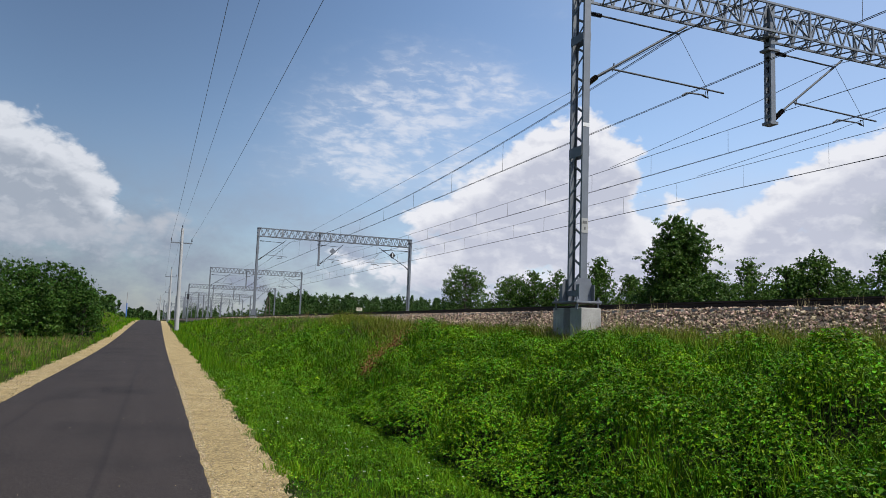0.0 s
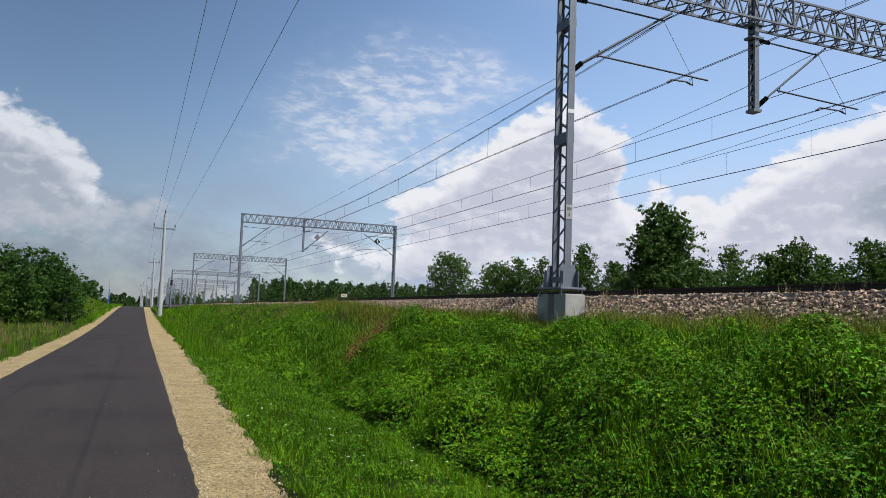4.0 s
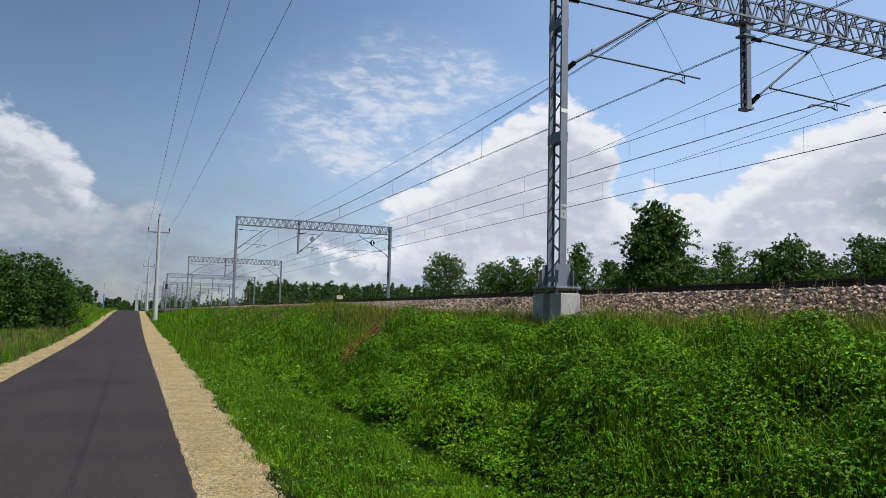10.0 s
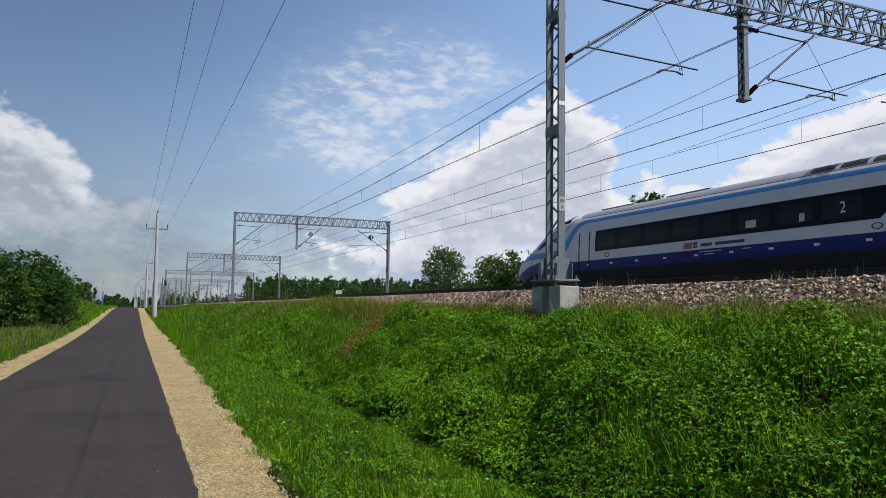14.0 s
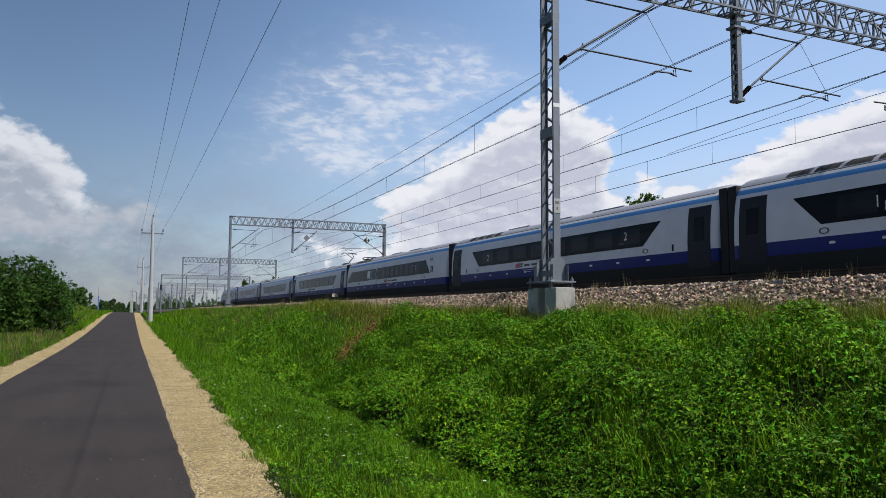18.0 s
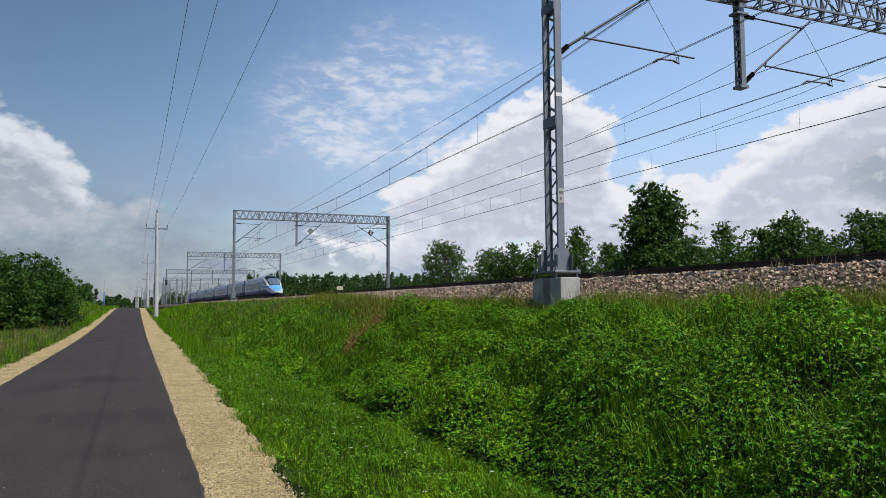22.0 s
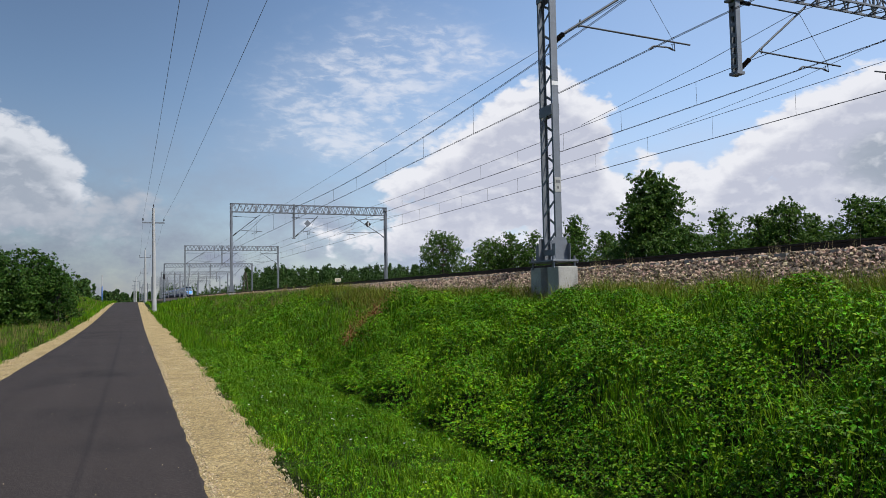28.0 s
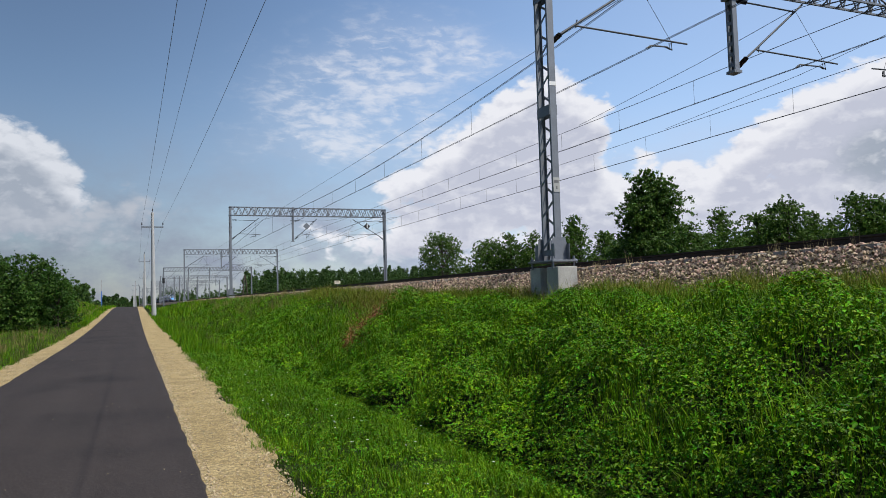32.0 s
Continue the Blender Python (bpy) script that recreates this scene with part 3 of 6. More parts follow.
def rail_mesh(y0, y1):
    """One rail with foot, web and head."""
    prof = [(-0.075, 0), (0.075, 0), (0.075, 0.015), (0.012, 0.04), (0.012, 0.13), (0.036, 0.145), (0.036, 0.18), (-0.036, 0.18), (-0.036, 0.145), (-0.012, 0.13), (-0.012, 0.04), (-0.075, 0.015)]
    n = len(prof)
    v = [(x, y, z) for y in (y0, y1) for x, z in prof]
    return mesh_np("rail", v, [[j, (j + 1) % n, n + (j + 1) % n, n + j] for j in range(n)])


RAIL_ME = rail_mesh(-900, 1500)
RAIL_ME.materials.append(RAIL)
SLEEPER_BM = B()
block(SLEEPER_BM, -1.3, 1.3, -0.14, 0.14, -0.12, 0.045)
SLEEPER_ME = bpy.data.meshes.new("sleeper")
SLEEPER_BM.to_mesh(SLEEPER_ME), SLEEPER_BM.free()
SLEEPER_ME.materials.append(SLEEPER)
for tx in TRACKS:
    tr = thing("railway_track", "railway track with rusty rails on concrete sleepers in ballast", "railway track", "parallel tracks", (tx, 0, BED_Z))
    for s in (-0.755, 0.755):
        r = part("rail", RAIL_ME, RAIL, tr)
        r.location = (s, 0, 0.012)
    for k in range(-10, 90):
        o = part("sleeper", SLEEPER_ME, SLEEPER, tr)
        o.location = (0, k * 0.6, -0.042)


# ---- overhead line gantries ----
MAST_X, RIGHT_X, DROP_X = 9.75, 25.8, 15.95
BEAM_Z0, BEAM_Z1, MAST_TOP, PLATE_Z = 10.17, 10.98, 11.02, 2.3
SUPPORTS = [-44.4, 16.0, 76.4, 137.6]


def channel_leg(z0, z1, w=0.26, d=0.09, side=1):
    """A channel with its web outwards along y, flanges inwards."""
    t = 0.012
    prof = [(-w / 2, 0), (-w / 2, d), (w / 2, d), (w / 2, 0), (w / 2 - t, 0), (w / 2 - t, d - t), (-w / 2 + t, d - t), (-w / 2 + t, 0)]
    bm = B()
    lo, hi = [[bm.verts.new((x, side * y, z)) for x, y in prof] for z in (z0, z1)]
    for j in range(8):
        bm.faces.new((lo[j], lo[(j + 1) % 8], hi[(j + 1) % 8], hi[j]))
    bm.faces.new(lo[::-1]), bm.faces.new(hi)
    bmesh.ops.recalc_face_normals(bm, faces=bm.faces[:])
    return bm


def mast(parent, x, base=PLATE_Z, singles=True):
    """A laced mast of two channels on a bolted plate."""
    hold = parent
    gap = 0.24
    for s in (-1, 1):
        o = part("mast_leg", channel_leg(base, MAST_TOP, 0.18, 0.07, s), STEEL, hold)
        o.location = (x, s * gap, 0)
    z, all_bm = base + 0.3, B()
    while z + 0.78 < MAST_TOP:
        for p, q in (((x - 0.096, gap + 0.03, z), (x - 0.096, -gap - 0.03, z + 0.36)), ((x + 0.096, gap + 0.03, z + 0.76), (x + 0.096, -gap - 0.03, z + 0.42))):
            if singles:
                part("lacing_bar", bar(B(), p, q, 0.06, 0.01, (1, 0, 0)), STEEL, hold)
            else:
                bar(all_bm, p, q, 0.06, 0.01, (1, 0, 0))
        z += 0.78
    if singles:
        all_bm.free()
    else:
        part("lacing", all_bm, STEEL, hold)
    for zc, h in ((base + 0.2, 0.14), (6.02, 0.26), (8.95, 0.22), (MAST_TOP - 0.08, 0.16)):
        for face in (-1, 1):
            part("batten_plate", block(B(), x + face * 0.104 - 0.006, x + face * 0.104 + 0.006, -0.3, 0.3, zc - h / 2, zc + h / 2), STEEL, hold)
    bm = B()
    block(bm, x - 0.36, x + 0.36, -0.58, 0.58, base - 0.045, base)
    part("base_plate", bevel(bm, 0.006), STEEL, hold)
    for s in (-1, 1):
        bm = B()
        vs = [bm.verts.new((x + dx, s * yy, zz)) for yy in (0.312, 0.328) for dx, zz in ((-0.22, base), (0.22, base), (0.22, base + 0.42), (0.17, base + 0.56), (-0.17, base + 0.56), (-0.22, base + 0.42))]
        bm.faces.new(vs[:6]), bm.faces.new(vs[6:][::-1])
        for j in range(6):
            bm.faces.new((vs[j], vs[6 + j], vs[6 + (j + 1) % 6], vs[(j + 1) % 6]))
        bmesh.ops.recalc_face_normals(bm, faces=bm.faces[:])
        part("gusset", bm, STEEL, hold)
        for face in (-1, 1):
            part("rib_plate", block(B(), x + face * 0.21 - 0.006, x + face * 0.21 + 0.006, min(s * 0.33, s * 0.46), max(s * 0.33, s * 0.46), base, base + 0.4), STEEL, hold)
            part("anchor_bolt", rod(B(), ((x + face * 0.29, s * 0.5, base - 0.2), (x + face * 0.29, s * 0.5, base + 0.1)), 0.024, 6), STEEL, hold)
            part("bolt_nut", rod(B(), ((x + face * 0.29, s * 0.5, base), (x + face * 0.29, s * 0.5, base + 0.045)), 0.045, 6), STEEL, hold)
    return hold


def footing(x, y, top, bottom, label="two square concrete footing blocks under the mast"):
    f = thing("concrete_footing", label, "footing", "mast footings", (x, y, 0))
    for s in (-1, 1):
        bm = B()
        block(bm, -0.27, 0.27, s * 0.41 - 0.255, s * 0.41 + 0.255, bottom, top)
        part("footing_block", bevel(bm, 0.02, 2), CONCRETE, f)


def truss(hold, x0, x1, singles):
    """The box truss of the beam."""
    ys = 0.32
    for y in (-ys, ys):
        for z in (BEAM_Z0, BEAM_Z1):
            part("beam_chord", bar(B(), (x0, y, z), (x1, y, z), 0.058, 0.058), STEEL, hold)
    n = 26
    step = (x1 - x0) / n
    rest = B()
    for i in range(n):
        a, b = x0 + i * step, x0 + (i + 1) * step
        m = (a + b) / 2
        for y in (-ys, ys):
            for p, q in (((a, y, BEAM_Z0), (m, y, BEAM_Z1)), ((m, y, BEAM_Z1), (b, y, BEAM_Z0))):
                if singles:
                    part("beam_diagonal", bar(B(), p, q, 0.036, 0.036), STEEL, hold)
                else:
                    bar(rest, p, q, 0.05, 0.05)
        for z in (BEAM_Z0, BEAM_Z1):
            bar(rest, (a, -ys, z), (m, ys, z), 0.032, 0.032), bar(rest, (m, ys, z), (b, -ys, z), 0.032, 0.032)
        if i % 4 == 0 and i:
            for y in (-ys, ys):
                bar(rest, (a, y, BEAM_Z0), (a, y, BEAM_Z1), 0.06, 0.06)
            bar(rest, (a, -ys, BEAM_Z0), (a, ys, BEAM_Z1), 0.05, 0.05)
    part("cross_bracing", rest, STEEL, hold)


def cantilever(hold, x, s, reach, tip, zt=9.6, zb=7.78, clamp=None):
    """Top tube, raking strut, registration tube and steady arm, out from x towards s."""
    clamp = tip - s * 1.0 if clamp is None else clamp
    e = x + s * reach
    part("top_tube", rod(B(), ((x + s * 0.62, 0, zt + 0.1), (e, 0, zt + 0.06)), 0.024, 6), TUBE, hold)
    part("insulator", ribbed(B(), (x + s * 0.2, 0, zt + 0.1), (x + s * 0.62, 0, zt + 0.1), 0.065), PORCELAIN, hold, "dark ribbed insulator")
    part("strut", rod(B(), ((x + s * 0.5, 0, zb + 0.3), (e + s * 0.3, 0, zt + 0.32)), 0.032, 8), TUBE, hold)
    part("insulator", ribbed(B(), (x + s * 0.16, 0, zb), (x + s * 0.5, 0, zb + 0.3), 0.075), PORCELAIN, hold, "dark ribbed insulator")
    rx = x + s * 0.9
    part("registration_tube", rod(B(), ((rx, 0, 8.34), (tip, 0, 8.24)), 0.024, 6), TUBE, hold)
    h = tip - s * 0.55
    part("steady_arm", rod(B(), ((h, 0, 8.22), (h + s * 0.02, 0.0, 8.02), (h - s * 0.15, 0, 8.09), (clamp + s * 0.15, 0, 8.07), (clamp, 0, 7.97)), 0.021, 5), TUBE, hold)
    part("steady_arm", rod(B(), ((h - s * 0.02, 0.06, 8.22), (h, 0.06, 8.05), (h - s * 0.2, 0.06, 8.12), (clamp + s * 0.25, 0.06, 8.11), (clamp + s * 0.1, 0.06, 7.98)), 0.017, 5), TUBE, hold)
    part("tie_wire", rod(B(), ((e, 0, zt + 0.1), (h, 0, 8.25)), 0.008, 4), WIRE, hold)
    part("dropper_bracket", rod(B(), ((rx + s * 0.05, 0, 8.28), (rx + s * 0.1, 0, 8.5)), 0.018, 5), TUBE, hold)
    return hold


def drop_post(hold, x):
    for s in (-1, 1):
        o = part("drop_post_leg", channel_leg(7.62, BEAM_Z1 + 0.1, 0.16, 0.06, s), STEEL, hold)
        o.location = (x, s * 0.07, 0)
    z = 7.8
    while z < BEAM_Z0 + 0.6:
        for f in (-1, 1):
            part("batten", block(B(), x + f * 0.084 - 0.004, x + f * 0.084 + 0.004, -0.12, 0.12, z - 0.05, z + 0.05), STEEL, hold)
        z += 0.3
    part("bottom_bracket", block(B(), x - 0.14, x + 0.14, -0.16, 0.16, 7.56, 7.64), STEEL, hold)
    for z in (9.72, BEAM_Z0 - 0.05):
        part("clamp_plate", block(B(), x - 0.2, x + 0.22, -0.17, 0.17, z - 0.03, z + 0.03), STEEL, hold)


def gantry(y, singles, k, right=RIGHT_X):
    g = thing("railway_gantry", "grey galvanised lattice gantry carrying overhead railway wires", "gantry", "overhead line gantries", (0, y, 0))
    mast(g, MAST_X, PLATE_Z, singles), mast(g, right, 2.3, singles)
    truss(g, MAST_X - 0.1, right + 0.1, singles)
    drop_post(g, DROP_X)
    c = [(12.9, 18.1, 23.2), (11.7, 17.3, 22.4)][k % 2]
    if k % 2 == 0:
        cantilever(g, MAST_X, 1, 3.0, 14.3, clamp=12.9), cantilever(g, DROP_X, 1, 2.5, 20.1, clamp=18.35), cantilever(g, right, -1, 3.0, 21.6, clamp=c[2])
    else:
        cantilever(g, MAST_X, 1, 2.5, 12.75, clamp=c[0]), cantilever(g, DROP_X, 1, 2.2, 18.1, clamp=c[1]), cantilever(g, right, -1, 3.2, 21.0, clamp=c[2])
    footing(MAST_X, y, PLATE_Z - 0.16, 0.9), footing(right, y, 2.14, 0.8)
    return g


GANTRIES = {y: gantry(y, i == 1, i + 1) for i, y in enumerate(SUPPORTS)}


def far_gantry(y, x0, x1, top, n):
    """A plain gantry of the station further along."""
    g = thing("railway_gantry", "distant grey lattice gantry over the station tracks", "gantry", "distant gantries", (0, y, 0))
    for x in (x0, x1):
        bm = B()
        for s in (-1, 1):
            block(bm, x - 0.13, x + 0.13, s * 0.17 - 0.04, s * 0.17 + 0.04, 1.5, top)
        for i in range(20):
            z = 1.7 + i * (top - 2) / 20
            bar(bm, (x, -0.17 if i % 2 else 0.17, z), (x, 0.17 if i % 2 else -0.17, z + (top - 2) / 20), 0.05, 0.05)
        part("mast", bm, STEEL, g)
    bm = B()
    for yy in (-0.3, 0.3):
        for z in (top - 0.85, top):
            bar(bm, (x0, yy, z), (x1, yy, z), 0.09, 0.09)
        for i in range(n):
            a, b = x0 + (x1 - x0) * i / n, x0 + (x1 - x0) * (i + 1) / n
            m = (a + b) / 2
            bar(bm, (a, yy, top - 0.85), (m, yy, top), 0.06, 0.06), bar(bm, (m, yy, top), (b, yy, top - 0.85), 0.06, 0.06)
    part("beam", bm, STEEL, g)
    for x in np.linspace(x0 + 5.5, x1 - 5, 3):
        part("drop_post", block(B(), x - 0.1, x + 0.1, -0.1, 0.1, top - 3.3, top), STEEL, g)
        part("strut", rod(B(), ((x + 0.2, 0, top - 3.2), (x + 2.6, 0, top - 1.0)), 0.045, 5), STEEL, g)
    part("strut", rod(B(), ((x0 + 0.2, 0, top - 3.2), (x0 + 2.6, 0, top - 1.0)), 0.045, 5), STEEL, g)


for y, x0, x1, top in ((186.0, 8.6, 28.6, 10.1), (248.0, 10.6, 32.0, 10.4), (300, 9.5, 34, 10.4), (356, 12, 36, 10.4), (420, 9, 36, 10.2), (500, 10, 38, 10.2)):
    far_gantry(y, x0, x1, top, 30)

# number plate and white band on the near mast
plate = part("number_plate", block(B(), MAST_X - 0.09, MAST_X + 0.09, -0.319, -0.311, 3.97, 4.33), PLATE_GREY, GANTRIES[16.0], "small pale plate with faded marks")
for i, (z, w) in enumerate(((4.23, 0.12), (4.08, 0.04))):
    part("plate_mark", block(B(), MAST_X - w / 2, MAST_X + w / 2, -0.323, -0.3195, z - 0.035, z + 0.035), MARK_GREY, plate)
part("painted_band", block(B(), MAST_X - 0.092, MAST_X + 0.092, -0.3145, -0.3105, 6.62, 6.72), WHITE, GANTRIES[16.0], "white painted band")

# square signal plates on the second gantry
for x, z, m in ((17.35, 9.14, STEEL), (23.8, 9.18, BLACK)):
    bm = B()
    vs = [bm.verts.new((x + dx, yy, z + dz)) for yy in (-0.02, 0.0) for dx, dz in ((0, -0.36), (0.36, 0), (0, 0.36), (-0.36, 0))]
    bm.faces.new(vs[:4]), bm.faces.new(vs[4:][::-1])
    for j in range(4):
        bm.faces.new((vs[j], vs[4 + j], vs[4 + (j + 1) % 4], vs[(j + 1) % 4]))
    d = part("indicator_plate", bm, m, GANTRIES[76.4], "diamond shaped indicator plate")
    d.location = (0, -0.12, 0)
    if m is BLACK:
        s = part("plate_stripe", block(B(), x - 0.05, x + 0.05, -0.15, -0.142, z - 0.2, z + 0.2), WHITE, d)

# ---- wires ----
def wire_line(pts, r, n=5):
    return rod(B(), pts, r, n)


def span_points(a, b, sag, n=14):
    a, b = Vector(a), Vector(b)
    return [a.lerp(b, i / n) - Vector((0, 0, 4 * sag * (i / n) * (1 - i / n))) for i in range(n + 1)]


YS = [-105.0, -44.4, 16.0, 76.4, 137.6, 190, 250, 310, 370]
LINES = [(12.9, 9.75, 1.03), (18.35, 8.80, 0.10), (23.05, 8.93, 0.10)]   # x, carrier height, its sag
for i, (lx, lz, sag) in enumerate(LINES):
    for k in range(len(YS) - 1):
        y0, y1 = YS[k], YS[k + 1]
        w = thing("overhead_wire", "overhead contact wire hung from a carrier wire by droppers", "overhead wire", "catenary spans")
        for dx in (-0.03, 0.03):
            part("contact_wire", wire_line([(lx + dx, y0, 7.95), (lx + dx, y1, 7.95)], 0.0085), WIRE, w)
        part("carrier_wire", wire_line(span_points((lx, y0, lz), (lx, y1, lz), sag, 20), 0.011), WIRE, w)
        if not i:
            part("carrier_wire", wire_line(span_points((lx + 0.09, y0, lz + 0.02), (lx + 0.09, y1, lz + 0.02), sag, 20), 0.008), WIRE, w)
        if i:
            part("stitch_wire", wire_line([(lx, y0, 9.7), (lx, y0 + 4, 9.3), (lx, y0 + 11.5, lz)], 0.009), WIRE, w)
            part("stitch_wire", wire_line([(lx, y1, 9.7), (lx, y1 - 4, 9.3), (lx, y1 - 11.5, lz)], 0.009), WIRE, w)
        if k < 5:
            n = 14 if i else 11
            for j in range(1, n):
                u = j / n
                y = y0 + (y1 - y0) * u
                part("dropper", rod(B(), ((lx, y, 7.95), (lx, y, lz - 4 * sag * u * (1 - u))), 0.007, 4), WIRE, w)
feeder = wire_line([(12.95, -105, 9.76), (12.95, 16, 9.76), (12.95, 76, 9.74), (12.9, 370, 9.7)], 0.009)
tagged(part("feeder_wire", feeder, WIRE), "single dark feeder wire above the near track", "overhead wire")

# ---- roadside power line ----
POLES = [(1.72, -9.0, 0.0, 9.0), (2.38, 71.0, 0.95, 9.7), (3.35, 139.0, 1.35, 10.3), (4.7, 205.0, 1.0, 9.7), (3.6, 262.0, 1.0, 9.2), (4.0, 325, 1.0, 9.0), (4.5, 400, 1.0, 9.0)]


def power_pole(x, y, z0, z1):
    p = thing("utility_pole", "slender grey concrete power line pole with crossarm", "utility pole", "roadside power poles", (x, y, 0))
    part("shaft", rod(B(), ((0.1, 0, z0 - 0.4), (0, 0, z1)), 0.2, 12, 0.115), POLE_CONCRETE, p)
    z = z1 - 1.35
    part("crossarm", block(B(), -0.92, 0.92, -0.06, 0.06, z, z + 0.1), STEEL, p)
    for dx, zz in ((-0.87, z + 0.1), (0.87, z + 0.1), (0.0, z1)):
        part("pin", rod(B(), ((dx, 0, zz), (dx, 0, zz + 0.14)), 0.018, 5), STEEL, p)
        part("insulator", ribbed(B(), (dx, 0, zz + 0.12), (dx, 0, zz + 0.36), 0.07, 3), PORCELAIN, p)


for q in POLES:
    power_pole(*q)
for a, b in zip(POLES, POLES[1:]):
    for dx, dz in ((-0.87, -0.9), (0.87, -0.9), (0, 0.36)):
        w = wire_line(span_points((a[0] + dx, a[1], a[3] + dz), (b[0] + dx, b[1], b[3] + dz), 0.5 if a[1] < 0 else 0.9, 24), 0.0065)
        tagged(part("power_line", w, WIRE), "thin dark power line between roadside poles", "power line", "power lines")

# small things along the line
p = thing("line_sign", "small cream rectangular sign on a short post beside the track", "sign", "", (20.2, 75.3, 2.0))
part("post", rod(B(), ((0, 0, 0), (0, 0, 1.2)), 0.035, 6), STEEL, p)
part("panel", block(B(), -0.3, 0.3, -0.05, -0.036, 1.12, 1.46), SIGN_CREAM, p)
for z in (1.37, 1.29, 1.21):
    part("faded_line", block(B(), -0.2, 0.2, -0.056, -0.0505, z - 0.012, z + 0.012), BLACK, p)
p = thing("marker_post", "thin blue and white banded post beyond the meadow", "post", "", (-3.4, 140, 1.5))
part("post", rod(B(), ((0, 0, -0.2), (0, 0, 2.6)), 0.09, 8), BLUE, p)
part("upper_post", rod(B(), ((0, 0, 2.6), (0, 0, 4.5)), 0.06, 8), POLE_CONCRETE, p)
p = thing("railway_signal", "slender railway signal with black head", "signal", "", (6.9, 149.8, 1.0))
part("post", rod(B(), ((0, 0, -0.2), (0, 0, 6.2)), 0.11, 8), STEEL, p)
part("head", bevel(block(B(), -0.22, 0.22, -0.25, 0.0, 4.5, 5.5), 0.05), BLACK, p)
part("ladder", bar(B(), (0.25, 0.2, 0), (0.25, 0.1, 4.6), 0.3, 0.04), STEEL, p)
p = thing("a_frame_pole", "old splayed timber pole behind the tracks", "utility pole", "", (26.6, 183, 1.3))
for s in (-1, 1):
    part("leg", rod(B(), ((s * 0.75, 0, 0), (s * 0.1, 0, 6.6)), 0.13, 8), BARK, p)
part("brace", rod(B(), ((-0.5, 0, 2.4), (0.5, 0, 2.4)), 0.07, 6), BARK, p)
for x, y, h in ((13.5, 230, 8), (17.0, 262, 8.5), (12.0, 290, 8.5), (21, 280, 8), (26, 300, 9), (15, 340, 9), (30, 350, 9), (20, 390, 9), (11, 410, 9), (25, 440, 9), (6.0, 330, 8.0), (29, 236, 8)):
    p = thing("catenary_mast", "distant slender grey overhead line mast", "mast", "distant station masts", (x, y, 1.5))
    part("post", bar(B(), (0, 0, 0), (0, 0, h), 0.32, 0.32), STEEL, p)
    part("arm", rod(B(), ((0.1, 0, h - 2.6), (2.6, 0, h - 0.5)), 0.05, 5), STEEL, p)
    part("top_tube", rod(B(), ((0.1, 0, h - 0.6), (2.6, 0, h - 0.5)), 0.05, 5), STEEL, p)


# ---- the train ----
PAINT_SILVER, PAINT_BLUE, PAINT_NAVY, UNDER = (0.69, 0.69, 0.70), (0.10, 0.29, 0.60), (0.014, 0.024, 0.15), (0.026, 0.028, 0.027)


